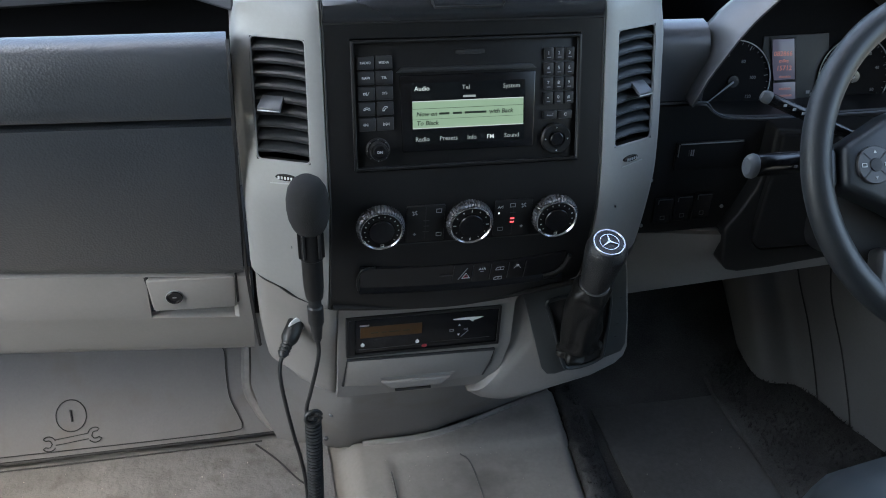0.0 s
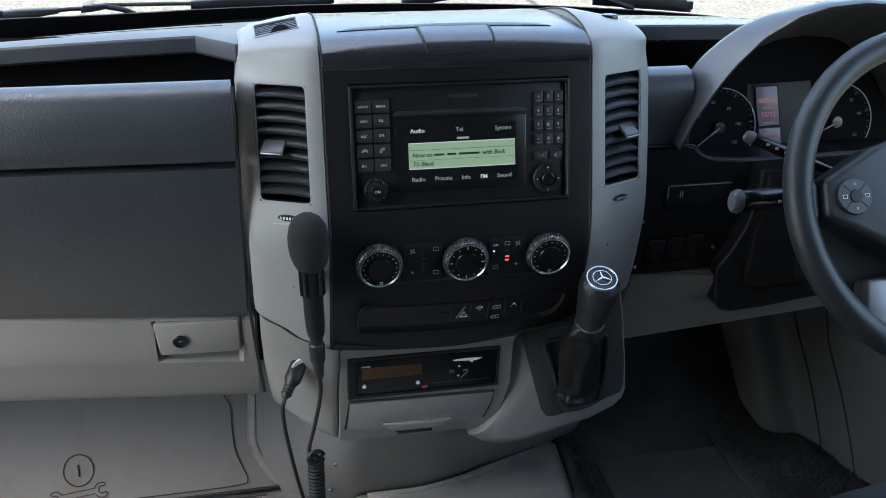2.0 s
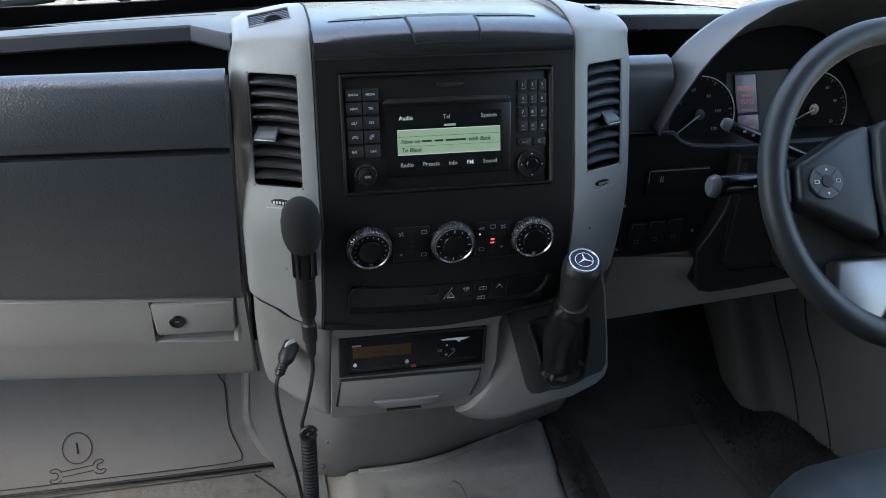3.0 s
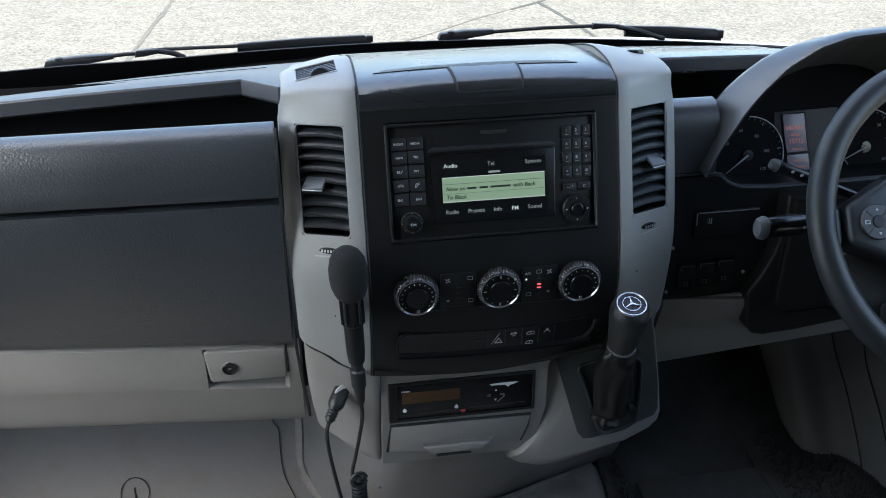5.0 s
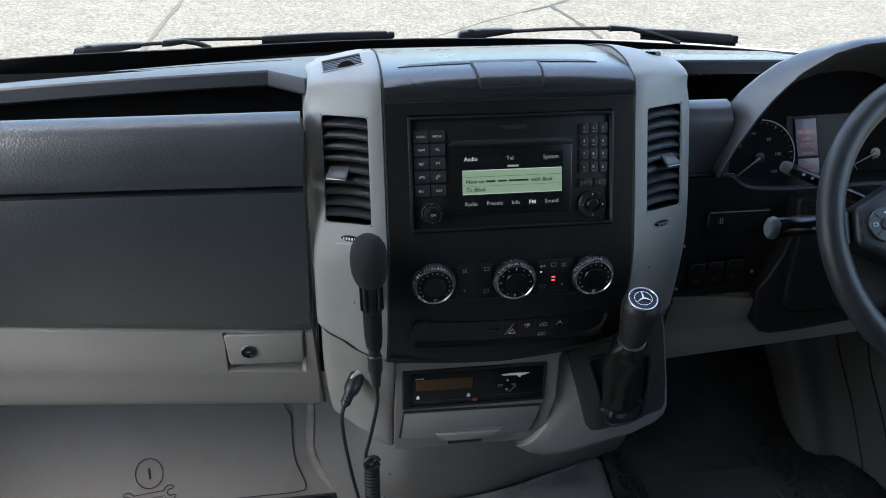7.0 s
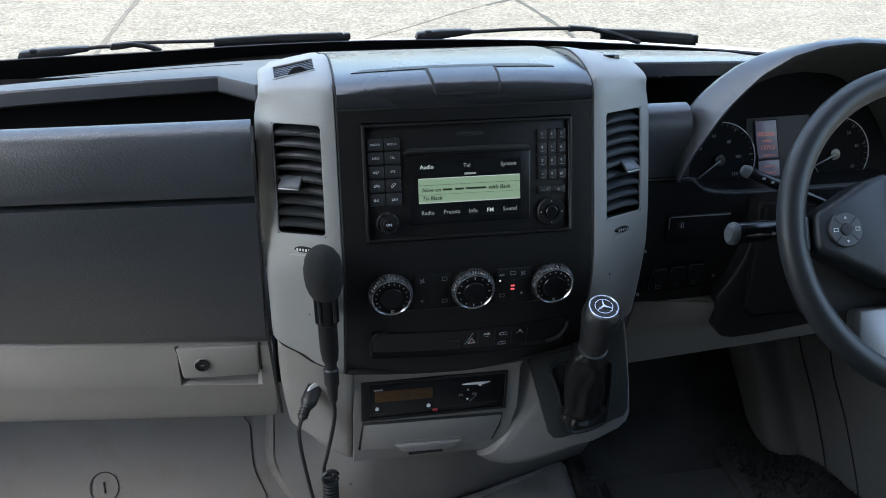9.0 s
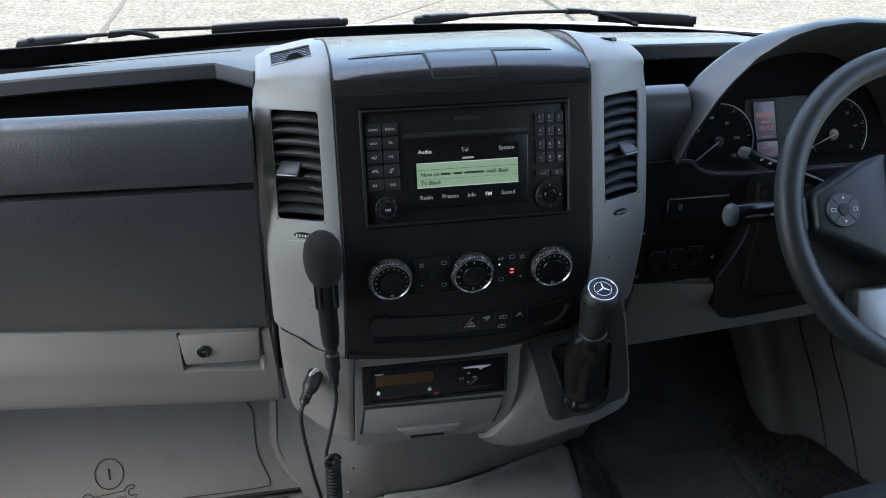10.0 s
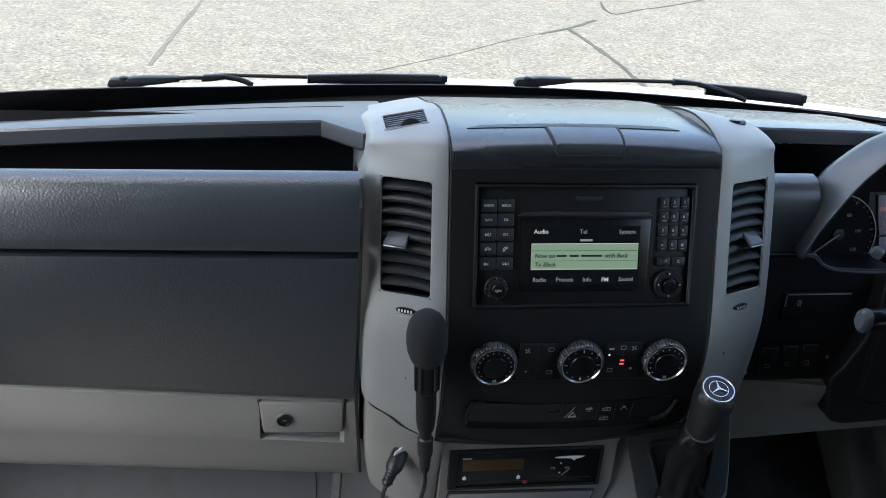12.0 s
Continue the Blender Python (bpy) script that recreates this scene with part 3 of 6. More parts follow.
def fascia_point(x, z):
    droop = -0.012 * (1 - (x / 0.148) ** 2) * max(0, (1.16 - z) / 0.056) + (0.012 * (x / 0.148) * max(0, (1.14 - z) / 0.036) if x > 0 else 0)
    return (x, face_y(z) + 0.004 * (abs(x) / 0.148) ** 4, z + droop)


part("centre_fascia", sheet([[fascia_point(x, z) for x in fx] for z in fz], (0, 0.03, 0), hole=lambda i, j: 10 <= i < 12 and 2 <= j < 6), BLACK, dash, "black satin centre fascia")
part("fascia_lip", tube(flow([(x, face_y(z) - 0.0005, z) for x, _, z in [fascia_point(x, 1.104) for x in spread_out(-0.146, 0.146, 10)]], 3), 0.0035, 6), BLACK, dash)
# Added filler box that blocks daylight gaps behind the pillars.
part("console_filler", box(0.466, 0.27, 0.283, pose(0, 0.245, 1.1765)), DEEP, dash)
part("recess_wall", box(0.246, 0.06, 0.14, FACE @ pose(0, 0, -0.045, 90, 0, 0)), DEEP, dash)

# centre top cover with a lid and a groove
cover = [(0.0215, 1.4318), (0.0190, 1.4326), (0.0172, 1.4350), (0.0163, 1.4390), (0.0164, 1.4440), (0.0180, 1.4500), (0.0212, 1.4548), (0.0275, 1.4594), (0.0380, 1.4627), (0.0520, 1.4645), (0.075, 1.4655), (0.11, 1.4645), (0.16, 1.460), (0.24, 1.444), (0.33, 1.425), (0.39, 1.410)]
part("top_cover", sheet([[(x, y + 0.004 * (x / 0.148) ** 2, z - 0.004 * (x / 0.148) ** 2 * (1 if z > 1.45 else 0.2)) for x in spread_out(-0.148, 0.147, 12)] for y, z in cover], (0, 0.012, -0.014)), COVER, dash, "smooth dark top cover")
lid = [(0.0163, 1.4475), (0.0172, 1.4505), (0.0206, 1.4556), (0.0271, 1.4603), (0.0380, 1.4637), (0.0590, 1.4660)]
part("lid", sheet([[(x * (1 + 0.10 * k / 5), y, z) for x in spread_out(-0.036, 0.034, 6)] for k, (y, z) in enumerate(lid)], (0, 0.006, -0.006)), COVER, dash)
part("lid_gap", tube([(x * (1 + 0.10 * k / 5), y + 0.0012, z - 0.0006) for x, k, y, z in [(-0.0372, 5, *lid[5]), (-0.0372, 4, *lid[4]), (-0.0372, 3, *lid[3]), (-0.0372, 2, *lid[2]), (-0.0372, 1, *lid[1]), (-0.0365, 0, *lid[0]), (0.0345, 0, *lid[0]), (0.0352, 1, *lid[1]), (0.0352, 2, *lid[2]), (0.0352, 3, *lid[3]), (0.0352, 4, *lid[4]), (0.0352, 5, *lid[5])]], 0.0019, 5), DEEP, dash)
part("groove", sheet([[(x * (1 - 0.06 * k), y, z + 0.0008 - 0.0042 * (x / 0.148) ** 2) for x in spread_out(-0.128, 0.112, 10)] for k, (y, z) in enumerate(((0.0612, 1.4650), (0.0660, 1.4653), (0.0718, 1.4655)))], (0, 0, -0.003)), BLACK, dash)
part("cover_seam", tube([(x, 0.0198 + 0.004 * (x / 0.148) ** 2, 1.4316 - 0.0012 * (x / 0.148) ** 2) for x in spread_out(-0.148, 0.148, 8)], 0.0015, 5), DEEP, dash)


# silver side pillars, with FINE steps between the stations of their outline
FINE = 3


def pillar_path():
    up = [(face_y(z) + 0.003, z) for z in (1.125, 1.14, 1.16, 1.19, 1.22, 1.25, 1.2915, 1.33, 1.37, 1.4155, 1.425, 1.434)]
    path = up + [(0.0275, 1.443), (0.0345, 1.4525), (0.0450, 1.4585), (0.058, 1.4630), (0.072, 1.4657), (0.088, 1.4672), (0.106, 1.4678), (0.125, 1.4672), (0.17, 1.460), (0.24, 1.443), (0.32, 1.427)]
    return [(p.y, p.z) for p in flow([(0, y, z) for y, z in path], FINE)]


CROSS = [(0.1490, 0.016), (0.1495, 0.003), (0.1515, 0.0), (0.158, 0.0005), (0.167, 0.004), (0.185, 0.0125), (0.203, 0.022), (0.2215, 0.0315), (0.230, 0.0375), (0.2355, 0.0435), (0.2385, 0.052), (0.2395, 0.07), (0.2395, 0.11), (0.2395, 0.17)]


def seam_z(x):
    """Where the silver trim ends above the grey lower panel, sinking towards the fascia."""
    return lerp([(0.140, 1.096), (0.150, 1.098), (0.165, 1.104), (0.186, 1.113), (0.210, 1.125), (0.235, 1.135), (0.25, 1.139)], x)


def path_at(path, k):
    """A point of a path at a station that need not be whole."""
    k = max(0.0, min(len(path) - 1.0, k))
    i = min(int(k), len(path) - 2)
    return [p + (q - p) * (k - i) for p, q in zip(path[i], path[i + 1])]


def pillar_point(k, path, sign, cross):
    y, z = path[k]
    x, off = cross
    reach = 1 + min(off, 0.05) * 110 if path is PP else 1
    if path is PP and z < 1.16:
        z += (1.16 - z) / 0.035 * (seam_z(x) - 1.125)
        y = face_y(z) + 0.003
    t = Vector((0, 0, 0))
    for share in (0.5, 1.0):
        a, b = path_at(path, k - reach * share), path_at(path, k + reach * share)
        t += Vector((0, b[0] - a[0], b[1] - a[1])).normalized()
    t.normalize()
    inward = Vector((0, t.z, -t.y))
    if off < 0.1:
        inward.z *= 0.34
    g = max(0, min(1, (1.33 - z) / 0.20))
    flare = 0.0045 * g * g * (3 - 2 * g) if x > 0.2 else 0
    p = Vector((0, y, z)) + inward * off
    f = max(0, min(1, (p.z - 1.395) / 0.075)) if path is PP else 0.0
    narrow = 0.010 * f * f * (3 - 2 * f) * max(0, (x - 0.17) / 0.07)
    p.x = sign * (x - flare - narrow)
    return p


PP = pillar_path()
for sign in (-1, 1):
    hole = (lambda i, j: (18 <= i < 27 or 48 <= i < 57) and 4 <= j < 7) if sign < 0 else (lambda i, j: 18 <= i < 27 and 4 <= j < 7)
    part("pillar_trim", sheet([[pillar_point(k, PP, sign, c) for c in CROSS] for k in range(len(PP))], (0, 0.006, -0.003), hole=hole), SILVER, dash, "silver-grey painted console side trim", sharp=48)
    part("trim_gap", tube([pillar_point(k, PP, sign, (0.1486, 0.0012)) for k in range(len(PP))], 0.0012, 5), DEEP, dash)


def rounded(w, h, r, m, n=5):
    """The outline of a rectangle with rounded corners."""
    out = []
    for sx, sy, a0 in ((1, 1, 0), (-1, 1, 90), (-1, -1, 180), (1, -1, 270)):
        for a in spread_out(a0, a0 + 90, n):
            out.append(m @ Vector((sx * (w / 2 - r) + r * math.cos(radians(a)), sy * (h / 2 - r) + r * math.sin(radians(a)), 0)))
    return out


def ribbed(r, h, n, m, depth=0.0007):
    """A knob skirt with fine ribs."""
    bm = bmesh.new()
    rings = []
    for z, k in ((0, 1.0), (h * 0.75, 1.0), (h, 0.93)):
        rings.append([bm.verts.new(m @ Vector(((r * k - depth * (a % 2)) * math.cos(math.pi * a / n), (r * k - depth * (a % 2)) * math.sin(math.pi * a / n), z))) for a in range(2 * n)])
    for p, q in zip(rings, rings[1:]):
        for a in range(2 * n):
            b = (a + 1) % (2 * n)
            bm.faces.new((p[a], p[b], q[b], q[a]))
    bm.faces.new(rings[-1])
    bm.faces.new(rings[0][::-1])
    return bm


def pillar_frame(k0, k1, sign):
    """The frame of a cell block of the pillar: origin at its middle, x right, y up, z out; and its width and height."""
    p = [pillar_point(k * FINE, PP, sign, CROSS[j]) for k in (k0, k1) for j in (4, 7)]
    o = sum(p, Vector()) / 4
    if sign < 0:
        r = ((p[0] - p[1]) + (p[2] - p[3]))
    else:
        r = ((p[1] - p[0]) + (p[3] - p[2]))
    u = (p[2] - p[0]) + (p[3] - p[1])
    w, h = r.length / 2, u.length / 2
    r.normalize()
    out = r.cross(u).normalized()
    u.normalize()
    return axes(o, r, u, out), w, h


for sign in (-1, 1):
    m, w, h = pillar_frame(6, 9, sign)
    vent = part("air_vent", frame_ring(w + 0.004, h + 0.004, 0.0028, 0.012, m @ pose(0, 0, -0.0135)), DEEP, dash, "black louvred air vent")
    part("duct", box(w - 0.001, h - 0.001, 0.004, m @ pose(0, 0, -0.042)), DEEP, vent)
    part("surround", tube(rounded(w - 0.0004, h - 0.0004, 0.0055, m @ pose(0, 0, -0.0012)), 0.0012, 8, closed=True), SILVER, vent, "silver rounded lip")
    for sx in (-1, 1):
        part("duct", box(0.002, h, 0.04, m @ pose(sx * w / 2, 0, -0.022)), DEEP, vent)
    n = 9
    for k in range(n):
        v = h / 2 - 0.0090 - k * (h - 0.010) / n
        rows = []
        for d, dz in ((-0.026, 0.0095), (-0.016, 0.0072), (-0.008, 0.0042), (-0.0030, 0.0005), (-0.0014, -0.0020), (-0.0030, -0.0036)):
            rows.append([m @ Vector((u, v + dz - 0.0022 * (2 * u / w) ** 2, d)) for u in spread_out(-w / 2 + 0.001, w / 2 - 0.001, 8)])
        part("slat", sheet(rows, (0, 0.0, -0.0016)), RIM, vent)
    for u in (-0.010, 0.008):
        part("fin", box(0.0015, h - 0.006, 0.010, m @ pose(u, 0, -0.034)), DEEP, vent)
    tx, tw = (-0.009, 1.0) if sign < 0 else (0.0065, 0.85)
    part("tab", prism([m @ Vector((tx + a * tw, b, c)) for a, b, c in ((-0.0115, 0.0045, -0.003), (0.0120, 0.0045, -0.003), (0.0130, -0.0070, 0.0110), (-0.0130, -0.0070, 0.0110))], m.to_3x3() @ Vector((0, -0.0040, -0.001)), 0.001), TAB, vent, "blue-grey slider tab with a bright edge")
    part("bright_edge", box(0.0245 * tw, 0.0014, 0.0016, m @ pose(tx, -0.0100, 0.0107), 0.0005), STEEL, vent)
    # thumb wheel under the vent
    wm, ww, wh = pillar_frame(5, 6, sign)
    wheel = part("thumb_wheel", lathe([(0.0, 0.0022), (0.010, 0.0022), (0.012, 0.0005), (0.012, -0.002)], wm @ pose(0.002 if sign < 0 else -0.004, 0.0045, 0.0016), 20, squash=(1.0, 0.30)), GLOSS, vent)
    for k in range(5):
        part("ridge", box(0.0018, 0.0028, 0.001, wm @ pose((0.002 if sign < 0 else -0.004) + (k - 2) * 0.0036, 0.0045, 0.0042)), INK if sign < 0 else DIM, wheel)
    part("groove", box(0.033, 0.0012, 0.001, wm @ pose(0, -0.0025, 0.0012, 0, 0, 3)), STEEL, vent)

m, w, h = pillar_frame(16, 19, -1)
defrost = part("air_vent", frame_ring(w, h, 0.0015, 0.004, m @ pose(0, 0, -0.005)), DEEP, dash, "small slatted vent on the pillar top")
part("duct", box(w, h, 0.002, m @ pose(0, 0, -0.014)), DEEP, defrost)
part("surround", tube(rounded(w, h, 0.003, m), 0.0012, 8, closed=True), SILVER, defrost, "silver rounded lip")
for k in range(7):
    part("slat", box(w - 0.003, 0.0016, 0.006, m @ pose(0, -h / 2 + 0.005 + k * (h - 0.008) / 6, -0.0045, 15, 0, 0)), SMOOTH, defrost)
part("thumb_wheel", ribbed(0.0125, 0.0035, 30, m @ pose(0.004, -h / 2 + 0.0035, -0.0050, 62), 0.0006), BLACK, defrost)
part("thumb_wheel", lathe([(0.0, 0.004), (0.009, 0.0035), (0.011, 0.001), (0.011, -0.003)], Matrix.Translation(pillar_point(18 * FINE, PP, 1, CROSS[6])), 20, squash=(1, 0.6)), GLOSS, dash)

# small chips in the silver paint
random.seed(5)
for sign, k, cross in ((-1, 3, (0.190, 0.0145)), (-1, 2, (0.172, 0.0060)), (1, 4, (0.176, 0.0078))):
    p = pillar_point(int(k * FINE), PP, sign, cross)
    part("paint_chip", lathe([(0.0, 0.0002), (0.0006, 0.00015), (0.0008, -0.0004)], Matrix.Translation(p + Vector((0, -0.0004, 0))) @ pose(0, 0, 0, 80, 0, 30 * k), 7, squash=(1.0, 2.2)), DEEP, dash, "dark chip in the paint")

# lower grey side panel of the console
LP = [(face_y(1.124) + 0.004, 1.1235), (0.0165, 1.085), (0.022, 1.07), (0.036, 1.03), (0.047, 0.99), (0.053, 0.955), (0.057, 0.940), (0.062, 0.932)]
lowcross = [(0.1385, 0.012), (0.1395, 0.002), (0.142, 0.0), (0.150, 0.001), (0.170, 0.007), (0.190, 0.0165), (0.210, 0.028), (0.222, 0.036), (0.229, 0.043), (0.2325, 0.052), (0.234, 0.07), (0.234, 0.12)]
low_rows = []
for k, (y, z) in enumerate(LP):
    row = []
    for x, off in lowcross:
        p = pillar_point(len(LP) - 1 - k, LP[::-1], -1, (x, off))
        if k == 0:
            p.y += face_y(seam_z(x)) - face_y(1.124)
            p.z = seam_z(x) - 0.0015
        low = max(0, (x - 0.14) / 0.09)
        p.z += 0.034 * low ** 1.3 * max(0, (k - 3) / 4)
        p.x += 0.018 * low * max(0, (k - 2) / 5) ** 1.5
        row.append(p)
    low_rows.append(row)
part("lower_side_panel", sheet(low_rows, (0, 0.006, -0.002)), GREY, dash, "light grey lower console side panel", sharp=50)
part("panel_gap", tube(flow([p + Vector((0, -0.0005, 0.0012)) for p in low_rows[0][1:10]], 3), 0.0011, 5), DEEP, dash)
part("console_screw", lathe([(0, 0.0012), (0.003, 0.001), (0.0035, 0)], axes(Vector((-0.146, 0.061, 0.951)), (1, 0, 0), (0, 0.4, 0.9), (0, -0.9, 0.4)), 10), STEEL, dash)

# tachograph housing
hx = [-0.1385, -0.129, 0.0640, 0.080]
hz = [0.934, 0.955, 1.0100, 1.0710, 1.080, 1.092]
hy = {0.934: 0.052, 0.955: 0.043, 1.0100: 0.033, 1.0710: 0.028, 1.080: 0.024, 1.092: 0.014}
part("device_housing", sheet([[(x - (0.010 if (x > 0 and z < 0.96) else 0), hy[z], z - 0.010 * (1 - ((x + 0.03) / 0.11) ** 2) * (1 if z < 0.95 else 0)) for x in hx] for z in hz], (0, 0.05, 0), hole=lambda i, j: i == 2 and j == 1), GREY, dash, "light grey device housing")
part("device_recess", box(0.20, 0.004, 0.07, pose(-0.0325, 0.073, 1.0405)), DEEP, dash)

# ---- passenger side of the dashboard ----
XL, XR = -0.93, -0.2435


def drop(f, x):
    return f * (XR - x) / 0.37


def strip(profile, xs, d, hole=None):
    return sheet([[(x, y, z + drop(s, x)) for x in xs] for y, z, s in profile], d, hole)


px_ = spread_out(XL, XR, 16)
part("upper_panel", strip([(0.075, 1.385, 0), (0.066, 1.408, 0), (0.058, 1.4145, 0), (0.050, 1.4172, 0), (0.0435, 1.4170, 0), (0.0370, 1.4155, 0), (0.0312, 1.4128, 0), (0.0260, 1.4088, 0), (0.0214, 1.4034, 0), (0.0176, 1.3966, 0), (0.0145, 1.3882, 0), (0.0121, 1.3785, 0.001), (0.0104, 1.368, 0.002), (0.0094, 1.357, 0.003), (0.0092, 1.345, 0.005), (0.0120, 1.3395, 0.006), (0.022, 1.3385, 0.006)], px_, (0, 0.006, -0.003)), SOFT, dash, "dark grained upper trim panel")
part("panel_gap", strip([(0.034, 1.3445, 0.006), (0.034, 1.3260, 0.006)], px_, (0, 0.004, 0)), DEEP, dash)
part("end_gap", tube([(XR + 0.001, 0.03, 1.415), (XR + 0.001, 0.012, 1.39), (XR + 0.001, 0.012, 1.33), (XR + 0.001, 0.026, 1.25), (XR + 0.003, 0.075, 1.12), (XR + 0.008, 0.09, 1.05), (XR + 0.014, 0.13, 0.97)], 0.0022, 5), DEEP, dash)
part("grey_panel", strip([(0.087, 1.1085, 0.030), (0.0845, 1.105, 0.030), (0.0870, 1.09, 0.031), (0.091, 1.07, 0.032), (0.0990, 1.0365, 0.0335), (0.1035, 1.028, 0.036), (0.119, 0.994, 0.034), (0.134, 0.968, 0.031), (0.143, 0.958, 0.030), (0.155, 0.9535, 0.030), (0.20, 0.957, 0.030)], [x for x in px_ if x < -0.37] + [-0.3565, -0.2515, -0.2455, XR + 0.0075], (0, 0.008, 0.004), hole=lambda i, j: 1 <= i < 4 and j == len([x for x in px_ if x < -0.37])), GREY, dash, "light grey lower dashboard panel")
# storage tray behind the upper panel, and the padded dash top
# Tray coloured blacker than its plastic, for the shade in its depth.
part("tray", strip([(0.075, 1.385, 0), (0.078, 1.34, 0), (0.10, 1.325, 0), (0.22, 1.325, 0), (0.25, 1.34, 0), (0.255, 1.42, 0)], px_[:-1] + [-0.20], (0, 0.004, -0.004)), COWL, dash, "storage tray coloured black for the shade in it")
top_rows = []
for f, (y, z) in enumerate(((0.260, 1.4110), (0.200, 1.4125), (0.1885, 1.4132), (0.1855, 1.4150), (0.1845, 1.4310), (0.1862, 1.4335), (0.2050, 1.4350), (0.25, 1.4275), (0.32, 1.4155), (0.38, 1.4045))):
    row = []
    for x in spread_out(-0.93, -0.30, 10) + [-0.281, -0.265, -0.250, -0.236, -0.20]:
        t = max(0, min(1, (x + 0.281) / 0.045))
        push = -0.075 * t if f < 7 else 0.0
        arch = -(0.049 + 0.10 * max(0, y - 0.19)) * x * x + 0.0035
        row.append((x, y + push, z + 0.006 * t * (f < 7) + arch))
    top_rows.append(row)
part("top_pad", sheet(top_rows, (0, 0.006, -0.003)), PADTOP, dash, "dark padded dash top", sharp=28)
part("top_seam", tube([(x, 0.30, 1.4222 - 0.06 * x * x) for x in spread_out(-0.62, -0.25, 8)], 0.0012, 5), DEEP, dash)

# driver side top pad with its tray
rt_rows = []
for f, (y, z) in enumerate(((0.26, 1.4060), (0.205, 1.4080), (0.193, 1.4090), (0.1905, 1.4110), (0.1895, 1.4280), (0.1915, 1.4305), (0.212, 1.4320), (0.25, 1.4265), (0.32, 1.4170), (0.38, 1.4060))):
    rt_rows.append([(x, y, z + 0.002 - (0.03 + 0.14 * max(0, y - 0.19)) * x * x) for x in [0.20] + spread_out(0.236, 0.46, 8)])
part("top_pad", sheet(rt_rows, (0, 0.006, -0.003)), SMOOTH, dash, "dark padded dash top", sharp=28)
# Here too the tray's shade is put into its colour.
part("tray", sheet([[(x, y, z) for x in (0.20, 0.25, 0.299)] for y, z in ((0.085, 1.38), (0.09, 1.34), (0.20, 1.33), (0.262, 1.34), (0.275, 1.413))], (0, 0.004, -0.004)), COWL, dash)
# Added wall that blocks a bright gap below the top pad.
part("tray_gap_filler", box(0.30, 0.006, 0.12, pose(0.40, 0.285, 1.350)), COWL, dash)
part("side_panel", sheet([[(x, y, z) for x in spread_out(0.2385, 0.2985, 6)] for y, z in ((0.12, 1.385), (0.105, 1.399), (0.092, 1.4030), (0.079, 1.4010), (0.069, 1.3935), (0.063, 1.381), (0.0605, 1.36), (0.060, 1.3155), (0.070, 1.3145))], (0, 0.006, -0.003)), SMOOTH, dash, "dark trim panel beside the instrument hood")
part("panel_gap", box(0.060, 0.006, 0.003, pose(0.268, 0.0655, 1.3125)), DEEP, dash)
# lower switch carrier
EDGE = [(0.236, 1.3110), (0.298, 1.3110), (0.3066, 1.3095), (0.3129, 1.303), (0.3197, 1.298), (0.3319, 1.2926), (0.3438, 1.2904), (0.379, 1.2878), (0.42, 1.2875), (0.62, 1.2900)]
part("switch_carrier", sheet([[(x, y, z if z < 1.26 else lerp(EDGE, x) - z + 1.3115 + (0.045 if y > 0.1 else 0)) for x in spread_out(0.236, 0.30, 4) + spread_out(0.3066, 0.36, 12) + spread_out(0.38, 0.62, 6)] for y, z in ((0.150, 1.3715), (0.062, 1.3125), (0.0600, 1.3145), (0.0600, 1.24), (0.0600, 1.145), (0.064, 1.1365), (0.085, 1.1360))], (0, 0.01, 0)), BLACK, dash, "black lower trim panel with switches")
# grey knee panel, its lower edge rising towards the door
kn = []
for y, z, s in ((0.085, 1.136, 0.0), (0.069, 1.1345, 0.0), (0.069, 1.125, 0.0), (0.090, 1.079, 0.10), (0.118, 1.028, 0.20), (0.148, 0.988, 0.21), (0.157, 0.981, 0.21), (0.168, 0.984, 0.21)):
    kn.append([(x, y - 0.20 * max(0, x - 0.25) * (1 if z < 1.2 else 0), z + s * (x - 0.259)) for x in spread_out(0.248, 0.93, 14)])
part("knee_panel", sheet(kn, (0, 0.008, 0.003)), GREY, dash, "light grey knee panel")
part("under_dash", sheet([[(x, y, z) for x in (-0.93, -0.24, 0.24, 0.93)] for y, z in ((0.16, 1.0), (0.72, 1.05))], (0, 0, 0.01)), DEEP, dash)

# cowl in front of the windscreen
cowl_rows = []
for y, z in ((0.36, 1.385), (0.40, 1.380), (0.44, 1.390), (0.475, 1.3985), (0.490, 1.3965), (0.50, 1.36)):
    cowl_rows.append([(x, y, z - (0.055 + 0.03 * (x > 0)) * x * x) for x in spread_out(-0.93, 0.93, 24)])
tagged(part("cowl", sheet(cowl_rows, (0, 0, -0.012)), COWL), "black plastic cowl strip at the base of the windscreen", "cowl", kind="structure")

# ---- radio ----
def at(u, v, w=0.0, turn=0.0):
    """A place on the radio's face, in millimetres from its middle."""
    return FACE @ pose(u / 1000, v / 1000, w / 1000, 0, 0, turn)


radio = thing("car_radio", "black double-height car radio with a lit green screen", "radio", at=(0, 0, 1.35))
part("body", box(0.240, 0.129, 0.012, at(0, 0, -9.5), 0.002), BLACK, radio)
part("bezel", frame_ring(0.245, 0.134, 0.0032, 0.010, at(0, 0, -7.5), 0.0008), BLACK, radio)
# Thin paler lines along the bezel's right and lower edges.
part("bezel_edge_line", box(0.0010, 0.126, 0.0010, at(118.6, -1, 0.6)), TAB, radio)
part("bezel_edge_line", box(0.225, 0.0010, 0.0010, at(4, -64.5, 0.4)), DIM, radio)
